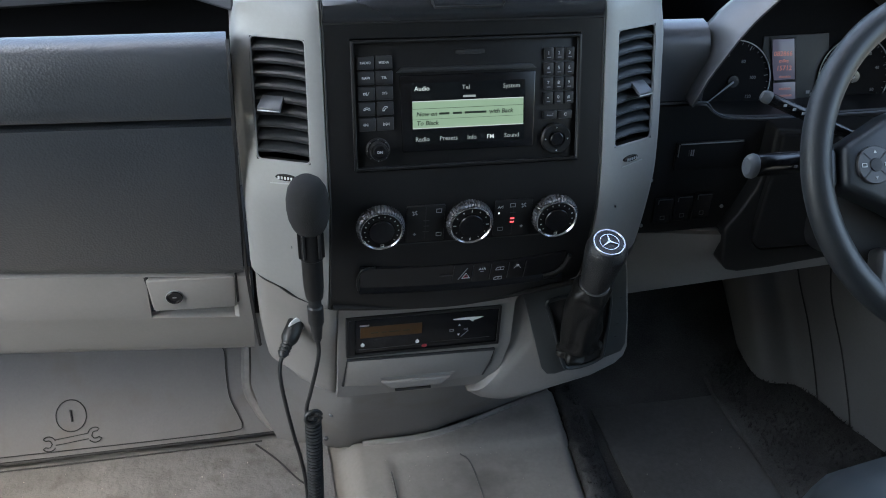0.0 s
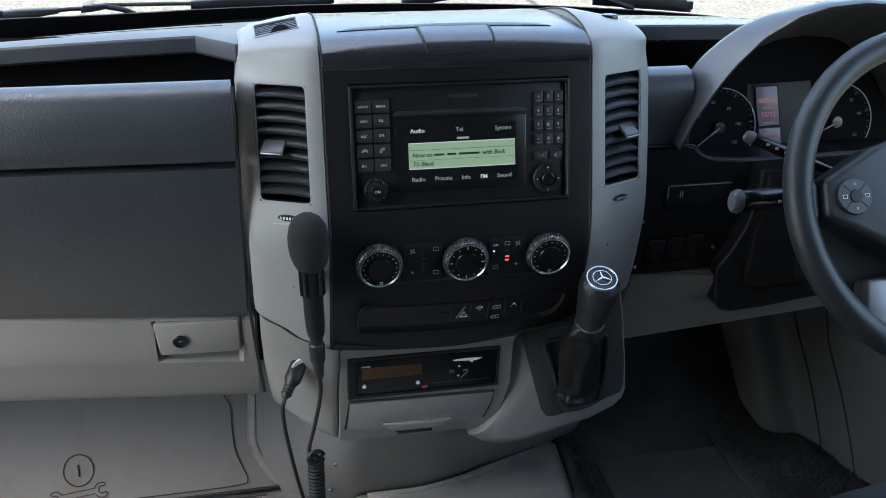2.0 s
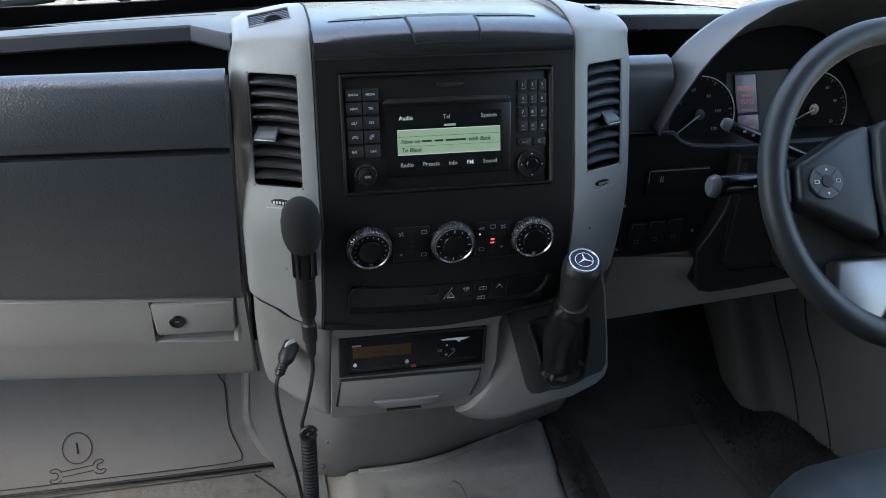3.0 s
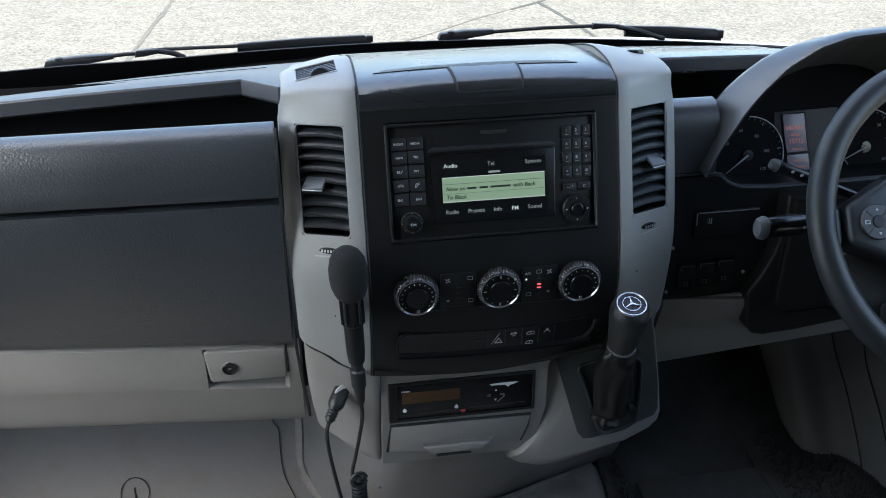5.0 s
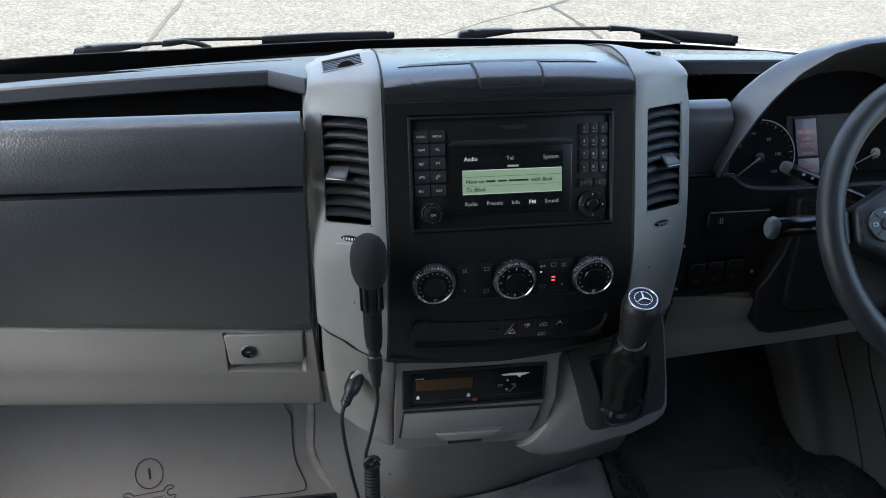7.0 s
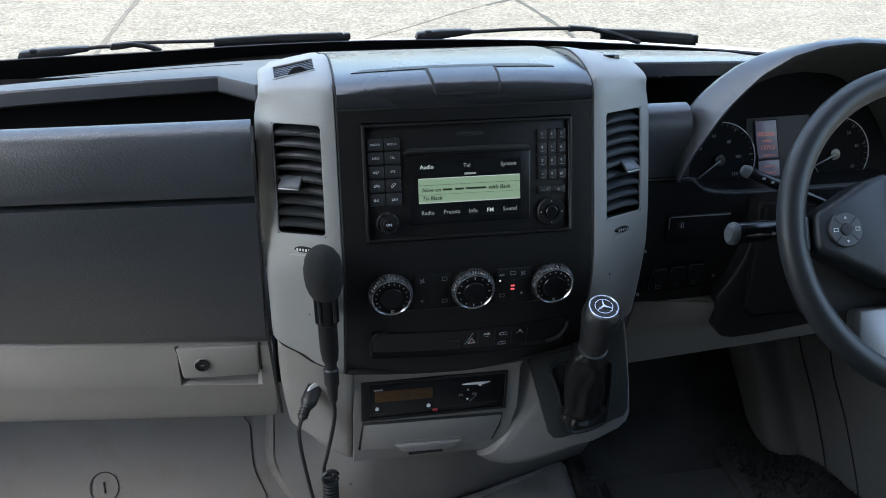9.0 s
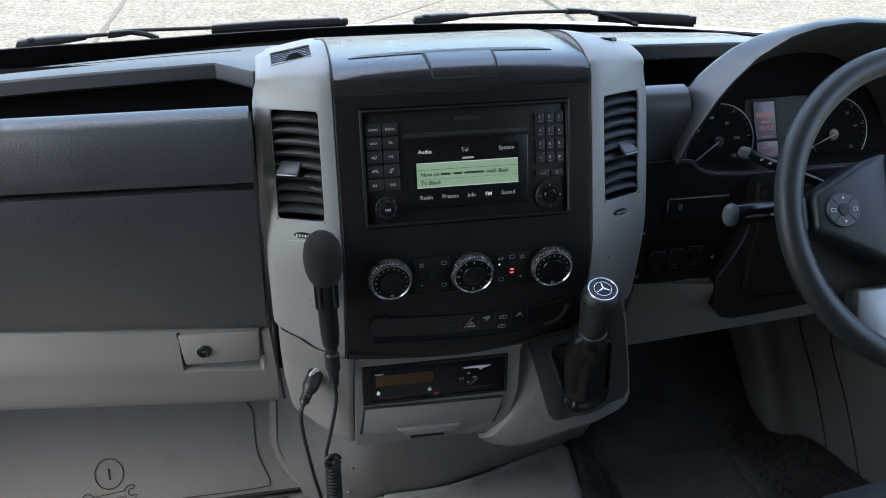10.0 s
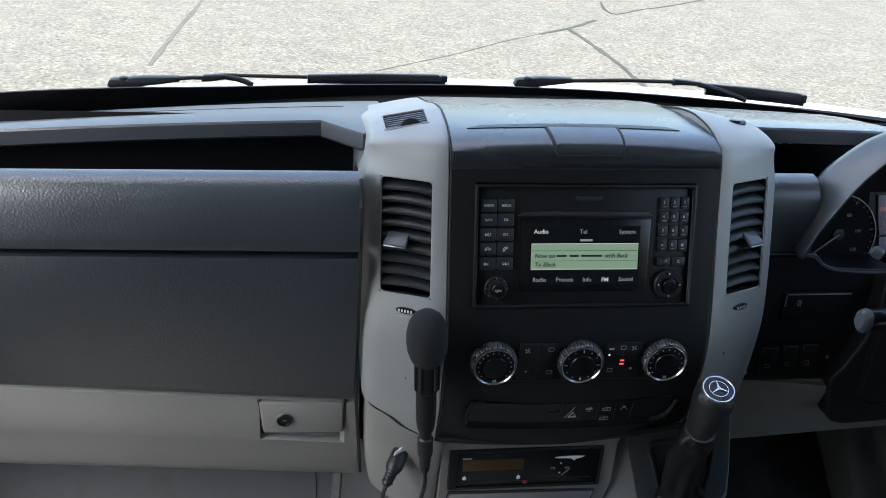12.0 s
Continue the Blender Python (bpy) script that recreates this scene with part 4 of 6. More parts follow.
part("screen_frame", prism([at(u, v, -3.6) @ Vector() for u, v in ((-71, -50), (71, -50), (73, 30), (-73, 30))], FACE.to_3x3() @ Vector((0, 0, 0.0034)), 0.0012), GLOSS, radio)
part("ridge", prism([at(u, v, -3.6) @ Vector() for u, v in ((-76, 33), (74, 33), (68, 38), (-70, 38))], FACE.to_3x3() @ Vector((0, 0, 0.0040)), 0.0008), KEY, radio)
slot = part("card_slot", box(0.031, 0.0042, 0.002, at(2.5, 52.3, -3.2), 0.0006), DEEP, radio)
part("slot_edge", box(0.024, 0.0012, 0.0012, at(2.5, 50.0, -2.6)), KEY, slot)
screen = part("screen", box(0.1215, 0.064, 0.0012, at(0, -10.0, 0.1)), LCDDARK, radio, "dark lit display with a green band")
part("lit_band", box(0.1195, 0.0285, 0.0006, at(-0.5, -11.0, 0.8)), LCD, screen)
part("lit_line", box(0.1195, 0.0007, 0.0006, at(-0.5, 3.0, 1.0)), LCDTEXT, screen)
part("lit_line", box(0.1195, 0.0007, 0.0006, at(-0.5, -25.0, 1.0)), LCDTEXT, screen)
part("lit_line", box(0.1195, 0.0004, 0.0006, at(-0.5, -4.6, 1.0)), DARKINK, screen)
part("lit_line", box(0.1195, 0.0003, 0.0006, at(-0.5, -15.6, 1.0)), DARKINK, screen)
for body, u, v, mat in (("Audio", -49.8, 16.1, LCDTEXT), ("Tel", -3.1, 16.0, LCDTEXTDIM), ("System", 46.2, 15.8, LCDTEXTDIM), ("Radio", -50.1, -36.7, LCDTEXTDIM), ("Presets", -22.1, -36.6, LCDTEXTDIM), ("Info", 3.1, -36.8, LCDTEXTDIM), ("FM", 23.3, -37.0, LCDTEXT), ("Sound", 46.7, -36.7, LCDTEXTDIM)):
    lettering(body, 0.0066, at(u, v, 0.9), mat, screen, bold=0.00004 if mat is LCDTEXT else 0.0)
part("text_bar", box(0.0135, 0.0022, 0.0004, at(0.5, 6.8, 0.9)), LCDTEXTDIM, screen)
lettering("Now on", 0.0066, at(-56.5, -10.3, 1.2), DARKINK, screen, "LEFT", 0.2, 0.00012)
part("text_bar", box(0.0110, 0.0022, 0.0004, at(-26.6, -10.3, 1.2)), DARKINK, screen)
part("text_bar", box(0.0098, 0.0022, 0.0004, at(-12.6, -10.3, 1.2)), DARKINK, screen)
part("text_bar", box(0.0235, 0.0022, 0.0004, at(7.0, -10.3, 1.2)), DARKINK, screen)
lettering("with Back", 0.0066, at(21.5, -10.3, 1.2), DARKINK, screen, "LEFT", 0.2, 0.00012)
lettering("To Black", 0.0066, at(-56.5, -19.8, 1.2), DARKINK, screen, "LEFT", 0.2, 0.00012)


def key(u, v, w, h, parent=radio):
    return part("button", box(w / 1000, h / 1000, 0.0035, at(u, v, -2.2), 0.0009), KEY, parent)


def icon_line(points, parent, mat=INK, r=0.0004, lift=0.0):
    return part("icon", tube([at(u, v, lift) @ Vector() for u, v in points], r, 4), mat, parent)


for i, row in enumerate((("RADIO", "MEDIA"), ("NAVI", "TEL"), ("", "SYS"), ("", ""), ("", ""))):
    for j, word in enumerate(row):
        u, v = (-107.5, -88.5)[j], (44.2, 28.8, 13.0, -2.7, -18.8)[i]
        b = key(u, v, 17.6, 13.6)
        if word:
            lettering(word, 0.0036, at(u, v, -0.3), INK, b, bold=0.00005)
        elif i == 2:
            icon_line([(u - 3, v - 1), (u - 1.5, v - 1), (u, v + 1.8), (u, v - 2), (u - 1.5, v + 0.8), (u - 3, v + 0.8), (u - 3, v - 1)], b, lift=-0.3)
            icon_line([(u + 1, v - 1.8), (u + 3, v + 1.8)], b, lift=-0.3)
        elif i == 3:
            icon_line([(u - 3.4, v - 1), (u - 2.6, v + 0.9), (u, v + 1.6), (u + 2.6, v + 0.9), (u + 3.4, v - 1), (u + 1.6, v - 1), (u + 1.2, v), (u - 1.2, v), (u - 1.6, v - 1), (u - 3.4, v - 1)] if j == 0 else [(u - 2.6, v - 2.4), (u - 2.2, v), (u - 0.6, v + 1.8), (u + 2.2, v + 2.4), (u + 2.2, v + 0.6), (u + 0.4, v + 0.4), (u - 0.9, v - 2.2), (u - 2.6, v - 2.4)], b, lift=-0.3)
        else:
            for du in (-2.2, 0.6):
                s = -1 if j == 0 else 1
                icon_line([(u + du, v - 1.4), (u + du + 2.2 * s, v), (u + du, v + 1.4), (u + du, v - 1.4)], b, lift=-0.3)
            icon_line([(u + (-3.4 if j == 0 else 3.6), v - 1.4), (u + (-3.4 if j == 0 else 3.6), v + 1.4)], b, lift=-0.3)
for i, row in enumerate(("123", "456", "789", "*0#")):
    for j, word in enumerate(row):
        u, v = 87.4 + 11.5 * j, 47.0 - 15.5 * i
        b = key(u, v, 10.4, 12.8)
        lettering(word, 0.0050, at(u - 0.5, v + (0.8 if word != "*" else -0.4), -0.3), INK, b)
        part("icon", box(0.004, 0.0008, 0.0003, at(u, v - 3.6, -0.3)), DIM, b)
for u, w in ((89.6, 15.5), (106.6, 15.5)):
    b = key(u, -17.5, w, 9.0)
    if u < 100:
        icon_line([(87.3, -16.2), (85.9, -17.8), (92.6, -17.8), (92.6, -15.6)], b, DIM, lift=-0.3)
    else:
        lettering("C", 0.0046, at(106.6, -17.5, -0.3), INK, b)


volume = part("knob", lathe([(0.0128, -0.003), (0.0128, 0.0), (0.0116, 0.0012), (0.0108, 0.0012), (0.0104, -0.0005)], at(-97, -46.0, -1.5), 32), BLACK, radio)
part("cap", ribbed(0.0098, 0.012, 24, at(-97, -46.0, -2.5), 0.0005), BLACK, volume)
part("cap_face", lathe([(0.0, 0.0012), (0.0060, 0.0012), (0.0068, 0.0)], at(-97, -46.0, 9.4), 24), GLOSS, volume)
lettering("ON", 0.0042, at(-97, -46.2, 11.0), INK, volume)
for a in range(0, 360, 45):
    part("tick", box(0.0014, 0.0008, 0.0004, at(-97, -46.0, -0.4) @ pose(0, 0, 0, 0, 0, a) @ pose(0.0114, 0, 0.0006)), DIM, volume)
ring = part("rotary_pad", lathe([(0.0168, -0.003), (0.0168, 0.001), (0.0155, 0.0022), (0.0095, 0.0022), (0.0088, 0.0008), (0.0, 0.0008)], at(97, -43.5, -1.2), 36), BLACK, radio)
part("centre_button", lathe([(0.0072, 0.0), (0.0072, 0.0032), (0.0062, 0.0040), (0.0, 0.0040)], at(97, -43.5, -0.4), 24), GLOSS, ring)
for a in range(4):
    u, v = 97 + 12.4 * math.cos(a * math.pi / 2), -43.5 + 12.4 * math.sin(a * math.pi / 2)
    part("icon", lathe([(0.0013, 0.0), (0.0, 0.0001)], at(u, v, 1.15, 30 + 90 * a), 3), INK, ring)


# ---- climate panel ----
def on_face(x, z, w=0.0, turn=0.0):
    """A place on the lower fascia; w metres in front of it."""
    slope = (face_y(z + 0.01) - face_y(z - 0.01)) / 0.02
    n = Vector((0, -1, slope)).normalized()
    up = Vector((0, slope, 1)).normalized()
    return axes(Vector((x, face_y(z), z)) + n * w, (1, 0, 0), up, n) @ pose(0, 0, 0, 0, 0, turn)


climate = thing("climate_panel", "black heating control panel with three chrome-ringed dials", "climate control", at=(0, -0.022, 1.222))
for x0, x1 in ((-0.068, -0.026), (0.030, 0.072)):
    plate = part("plate", box(x1 - x0, 0.046, 0.003, on_face((x0 + x1) / 2, 1.2215, 0.0004), 0.0009), BLACK, climate)
    part("plate_gap", box(0.0008, 0.044, 0.0006, on_face((x0 + x1) / 2, 1.2215, 0.0020)), DEEP, plate)
part("plate_gap", box(0.215, 0.0012, 0.001, on_face(0, 1.1955, 0.0004)), KEY, climate)
MARKS = {-0.0965: range(-130, 131, 20), 0.0015: range(0, 360, 30), 0.0985: range(-130, 131, 22)}
for n, x in enumerate((-0.0965, 0.0015, 0.0985)):
    z = 1.2225
    dial = part("dial", ribbed(0.0262, 0.011, 46, on_face(x, z, 0.0), 0.0012), SKIRT, climate, "ribbed dial with a chrome ring")
    part("chrome_ring", lathe([(0.0226, 0.0), (0.0231, 0.0010), (0.0229, 0.0024), (0.0224, 0.0026), (0.0211, 0.0008), (0.0211, 0.0)], on_face(x, z, 0.0108), 48), CHROME, dial)
    part("dial_face", lathe([(0.0, 0.0), (0.0215, 0.0)], on_face(x, z, 0.0115), 48), BLACK, dial)
    part("grip", lathe([(0.0142, -0.001), (0.0140, 0.0020), (0.0132, 0.0030), (0.0, 0.0034)], on_face(x, z, 0.0115), 40), GLOSS, dial)
    for a in MARKS[x]:
        r = 0.0182
        part("mark", box(0.0016 if n != 1 or a % 90 else 0.0034, 0.0011, 0.0003, on_face(x, z, 0.0118) @ pose(0, 0, 0, 0, 0, 90 - a) @ pose(r, 0, 0)), INK, dial)
    part("pointer", box(0.0026, 0.0026, 0.0006, on_face(x, z, 0.0122) @ pose(0, 0, 0, 0, 0, (215, 40, 215)[n]) @ pose(0.0222, 0, 0), 0.0008), INK, dial)
    if n != 1:
        part("mark", frame_ring(0.0036, 0.0030, 0.0005, 0.0003, on_face(x, z, 0.0118) @ pose(0.001, -0.0185, 0)), INK, dial)


def small_icon(x, z, kind, mat=DIM):
    m = on_face(x, z, 0.0023)
    if kind == "frame":
        return part("icon", frame_ring(0.0062, 0.0048, 0.0006, 0.0003, m), mat, climate)
    if kind == "fan":
        for a in range(4):
            part("icon", box(0.0026, 0.0015, 0.0003, m @ pose(0, 0, 0, 0, 0, 45 + 90 * a) @ pose(0.0020, 0.0004, 0)), mat, climate)
        return None
    if kind == "dot":
        return part("icon", box(0.0026, 0.0026, 0.0003, m @ pose(0, 0, 0, 0, 0, 45)), mat, climate)
    return part("icon", box(0.0058, 0.0009, 0.0003, m), mat, climate)


for x, z, kind in ((-0.0594, 1.2361, "fan"), (-0.0329, 1.2376, "frame"), (-0.0588, 1.2089, "dot"), (-0.0319, 1.2075, "frame"), (-0.0462, 1.2260, "bar"), (-0.0462, 1.2187, "bar"), (-0.0462, 1.2115, "bar"), (0.0495, 1.2383, "frame"), (0.0620, 1.2374, "fan"), (0.0377, 1.2085, "frame"), (0.0619, 1.2103, "dot"), (0.0504, 1.229, "bar")):
    small_icon(x, z, kind, DIM if kind != "bar" else KEY)
lettering("A/C", 0.0040, on_face(0.0361, 1.2365, 0.0023), INK, climate)
part("led", box(0.0018, 0.0018, 0.0008, on_face(0.0345, 1.2290, 0.0022)), WHITELED, climate)
for dz in (0.0018, -0.0028):
    part("led", box(0.0044, 0.0015, 0.0008, on_face(0.0504, 1.2195 + dz, 0.0022)), REDLED, climate, "glowing red indicator")

# ---- switch row with its shelf ----
switches = thing("switch_row", "black switch strip with a hazard triangle and button symbols", "switch panel", at=(0, -0.01, 1.146))


def shelf_z(x):
    return 1.133 - 0.006 * (1 - (x / 0.12) ** 2)


rows = []
for dz, w in ((0.034, -0.0005), (0.032, 0.0014), (0.003, 0.0014), (0.0, 0.0040), (-0.0035, 0.0052), (-0.0065, 0.0030), (-0.0075, -0.0005)):
    rows.append([on_face(x, shelf_z(x) + dz, w) @ Vector() for x in spread_out(-0.117, 0.122, 16)])
part("strip", sheet(rows, (0, 0.004, 0)), GLOSS, switches)
part("shelf_end", tube(flow([on_face(x, z, 0.003) @ Vector() for x, z in ((0.100, 1.131), (0.114, 1.136), (0.1225, 1.147), (0.1265, 1.163))], 6), 0.0030, 8), BLACK, switches)
part("shelf_end", tube(flow([on_face(x, z, 0.002) @ Vector() for x, z in ((-0.118, 1.132), (-0.1195, 1.15), (-0.114, 1.163), (-0.10, 1.1655))], 6), 0.0016, 6), BLACK, switches)
for x in (-0.010, 0.013, 0.034, 0.055, 0.075):
    part("button_gap", box(0.0007, 0.026, 0.0006, on_face(x, 1.146, 0.0024)), DEEP, switches)


def sw_line(points, mat=DIM, r=0.00045):
    part("icon", tube([on_face(x, z, 0.0028) @ Vector() for x, z in points], r, 4), mat, switches)


hz0 = 1.1425
sw_line([(0.0005, hz0 - 0.0035), (0.0098, hz0 - 0.0035), (0.0052, hz0 + 0.0045), (0.0005, hz0 - 0.0035)], INK, 0.0005)
sw_line([(0.0026, hz0 - 0.0022), (0.0078, hz0 - 0.0022), (0.0052, hz0 + 0.0018), (0.0026, hz0 - 0.0022)], REDINK, 0.0005)
sw_line([(-0.0035, 1.1375), (0.0060, 1.1550)], DIM, 0.0005)
part("icon", box(0.015, 0.0012, 0.0003, on_face(-0.018, 1.1450, 0.0026)), KEY, switches)
lettering("ASR", 0.0048, on_face(0.0237, 1.1515, 0.0026), INK, switches)
part("icon", box(0.0045, 0.0008, 0.0003, on_face(0.0237, 1.1478, 0.0026)), DIM, switches)
for x, z in ((0.0445, 1.1505), (0.0439, 1.1352)):
    sw_line([(x - 0.0045, z - 0.0022), (x - 0.0045, z + 0.0004), (x - 0.002, z + 0.0020), (x + 0.0045, z + 0.0022), (x + 0.0048, z - 0.0022), (x - 0.0045, z - 0.0022)])
    sw_line([(x + 0.0005, z - 0.002), (x + 0.0005, z + 0.002)])
sw_line([(0.0614, 1.1490), (0.0634, 1.1520), (0.0674, 1.1520), (0.0694, 1.1490)])
part("icon", box(0.003, 0.0016, 0.0003, on_face(0.0654, 1.1535, 0.0026)), INK, switches)
for x, z in ((-0.034, 1.1175), (0.012, 1.1065)):
    part("icon", box(0.006, 0.0032, 0.0008, on_face(x, z, 0.001, 25 if x > 0 else 0), 0.0005), KEY, switches)

# ---- tachograph and drawer ----
TACH = axes(Vector((-0.0325, 0.0300, 1.0405)), (1, 0, 0), Vector((0, -0.05, 1)).normalized(), Vector((0, -1, -0.05)).normalized())


def tm(u, v, w=0.0, turn=0.0):
    return TACH @ pose(u / 1000, v / 1000, w / 1000, 0, 0, turn)


tacho = thing("tachograph", "black tachograph unit with an unlit amber display", "tachograph", at=(-0.0325, 0.03, 1.0405))
part("body", box(0.190, 0.058, 0.03, tm(0, 0, -14), 0.0015), GLOSS, tacho)
part("bezel", frame_ring(0.192, 0.0595, 0.0032, 0.004, tm(0, 0, -0.8), 0.0008), BLACK, tacho)
part("left_strip", box(0.0085, 0.055, 0.003, tm(-89.5, 0, 1.2), 0.0006), BLACK, tacho)
disp = part("display", box(0.0755, 0.0165, 0.001, tm(-41, 6.2, 1.2)), AMBER, tacho, "brown-amber unlit display")
for k, (u, w) in enumerate(((-62, 9), (-50, 6), (-38, 12), (-22, 8))):
    part("faint_digit_bar", box(w / 1000, 0.0014, 0.0002, tm(u, 5.2, 1.9)), DARKINK, disp)
part("text_bar", box(0.0115, 0.0020, 0.0003, tm(-74, 16.6, 1.2)), DIM, tacho)
for u, v in ((-76, -13.2), (-8.3, -14.6)):
    part("icon", lathe([(0.0026, 0.0), (0.0026, 0.0004), (0.0, 0.0006)], tm(u, v, 1.0), 14), INK, tacho)
    part("icon", lathe([(0.0018, 0.0), (0.0, 0.0003)], tm(u, v + 2.6, 1.2, 90), 3), INK, tacho)
part("drawer_line", box(0.085, 0.0006, 0.0006, tm(-38, -19.5, 1.0)), KEY, tacho)
part("drawer_line", box(0.075, 0.0006, 0.0006, tm(46, -17.5, 1.0)), KEY, tacho)
part("red_button", lathe([(0.0030, 0.0), (0.0030, 0.0012), (0.0, 0.0015)], tm(0.6, -21.8, 0.8), 18, squash=(1.2, 0.8)), REDINK, tacho, "small red button")
for u, v, t in ((44, 5.0, 90), (43.5, -9.5, -90)):
    part("icon", lathe([(0.0021, 0.0), (0.0, 0.0003)], tm(u, v, 1.2, t), 3), INK, tacho)
part("icon", frame_ring(0.0055, 0.0030, 0.0005, 0.0003, tm(34.5, -2.2, 1.2)), DIM, tacho)
lettering("OK", 0.0042, tm(52.5, -2.4, 1.2), DIM, tacho)
part("icon", box(0.013, 0.0006, 0.0004, tm(51, -9, 1.2, 45)), DIM, tacho)
torn = [(35, 14.6), (38, 13.0), (48, 12.6), (56, 12.2), (59, 9.6), (61, 8.6), (62, 11.4), (66, 12.0), (70, 13.4), (74, 15.4), (58, 15.9), (44, 15.7)]
part("torn_label", prism([tm(u, v, 1.0) @ Vector() for u, v in torn], (0, -0.0004, 0)), LABEL, tacho, "remains of a torn white label")

drawer = thing("drawer", "light grey pull-out drawer under the tachograph", "drawer", at=(-0.03, 0.047, 0.978))
dpts = [(-0.1235, 1.0015), (0.0625, 0.9975), (0.0600, 0.978), (0.0520, 0.9530), (-0.030, 0.9440), (-0.1280, 0.9570)]
part("front", prism([(x, 0.0475 + (1.0 - z) * 0.22 - 0.0045, z) for x, z in dpts], (0, 0.03, 0), 0.0016), GREY, drawer)
part("gap", tube([(x * 1.006, 0.0475 + (1.0 - z) * 0.22 - 0.0030, z + 0.0016 * (z > 0.99)) for x, z in (dpts[5], dpts[0], dpts[1], dpts[2], dpts[3])], 0.0019, 6), DEEP, drawer)
part("handle", prism([(-0.083, 0.052, 0.962), (0.010, 0.052, 0.960), (-0.004, 0.054, 0.946), (-0.070, 0.054, 0.947)], (0, -0.0070, 0.0015), 0.0034, 4), GREY, drawer, "moulded grey grip")
# Thin strip in a darker grey, proud of the drawer front.
part("recess_plate", prism([(-0.082, 0.0515, 0.9665), (0.014, 0.0515, 0.9645), (0.010, 0.0515, 0.9600), (-0.080, 0.0515, 0.9620)], (0, -0.0012, 0)), FLOORGREY, drawer)

# Black bar put in for the shadow under the grip.
part("grip_shadow", box(0.046, 0.004, 0.0022, pose(-0.040, 0.0490, 0.9460)), DEEP, drawer)
drawer.location += Vector((-0.003, -0.012, 0.0015))

# ---- gear console, lever ----
def gy(z):
    return 0.049 - 0.012 * (1.15 - z)


def lifted(points):
    return [(x, z + 0.036 * (1.15 - z)) for x, z in points]


gear_box = thing("gear_console", "light grey gear lever console with a dark inset plate", "gear console", at=(0.17, 0.06, 1.03))
shell_pts = [(0.0785, 1.0760), (0.0990, 1.0800), (0.140, 1.110), (0.190, 1.150), (0.220, 1.165), (0.2345, 1.10), (0.2465, 1.02), (0.2500, 0.975), (0.2465, 0.961), (0.2350, 0.949), (0.200, 0.932), (0.150, 0.914), (0.110, 0.903), (0.080, 0.901), (0.055, 0.908), (0.036, 0.921), (0.052, 0.937), (0.066, 0.960), (0.074, 1.00)]
shell_mid = Vector((0.185, 1.04))


def shell_ring(depth, share):
    """The console's outline, drawn in towards its middle as it rises; the left and lower sides slope most."""
    out = []
    for x, z in shell_pts:
        d = 0.006 + (0.018 * max(0.0, min(1.0, (0.20 - x) / 0.08)) if z < 1.078 else 0.0)
        p = Vector((x, z)) + (shell_mid - Vector((x, z))).normalized() * d * share
        out.append((p.x, gy(z) + depth, p.y))
    return out


bm = bmesh.new()
rings = [[bm.verts.new(p) for p in shell_ring(*q)] for q in ((0.055, -0.05), (0.016, 0.0), (0.008, 0.28), (0.0025, 0.62), (0.0, 1.0))]
for p, q in zip(rings, rings[1:]):
    for k in range(len(p)):
        j = (k + 1) % len(p)
        bm.faces.new((p[k], p[j], q[j], q[k]))
bm.faces.new(rings[-1])
bm.faces.new(rings[0][::-1])
part("shell", bm, GREY, gear_box, sharp=55)
plate_pts = [(0.0965, 1.0730), (0.150, 1.112), (0.196, 1.146), (0.2160, 1.158), (0.2290, 1.098), (0.2400, 1.022), (0.2430, 0.980), (0.2385, 0.9675), (0.2000, 0.953), (0.1500, 0.940), (0.1380, 0.941), (0.1300, 0.952)]
plate_pts = lifted(plate_pts)
part("inset_plate", prism([(x, gy(z) - 0.0025, z) for x, z in plate_pts], (0, 0.006, 0), 0.002), GEARPLATE, gear_box, "dark inset plate")
fr = [(0.1270, 1.055), (0.1330, 1.064), (0.176, 1.070), (0.205, 1.066), (0.212, 1.050), (0.2115, 0.975), (0.2055, 0.961), (0.186, 0.9525), (0.166, 0.9510), (0.1578, 0.960), (0.1480, 0.993), (0.1365, 1.031)]
fr = lifted(fr)
part("gaiter_frame", tube(flow([(x, gy(z) - 0.0055, z) for x, z in fr + fr[:1]], 5)[:-1], 0.0028, 8, closed=True), PAD, gear_box)
for z in (1.0, 1.02, 1.04, 1.06):
    part("mark", box(0.003, 0.0004, 0.0012, pose(0.2265, gy(z) - 0.0030, z)), KEY, gear_box)

gear_box.location += Vector((-0.003, -0.009, 0))
lever = thing("gear_lever", "black leather gear lever with gaiter and chrome-ringed knob", "gear lever", at=(0.17, 0.055, 1.03))
COLLAR, TOP = Vector((0.1565, -0.028, 1.1260)), Vector((0.1540, -0.0590, 1.2030))
axis = (TOP - COLLAR).normalized()
side_v = axis.cross(Vector((0, -1, 0))).normalized()
# Flat black plate stands in for the shaded hollow round the lever.
part("recess_plate", prism([(x - 0.003, gy(z) - 0.0125, z) for x, z in fr], (0, 0.003, 0)), DEEP, lever)
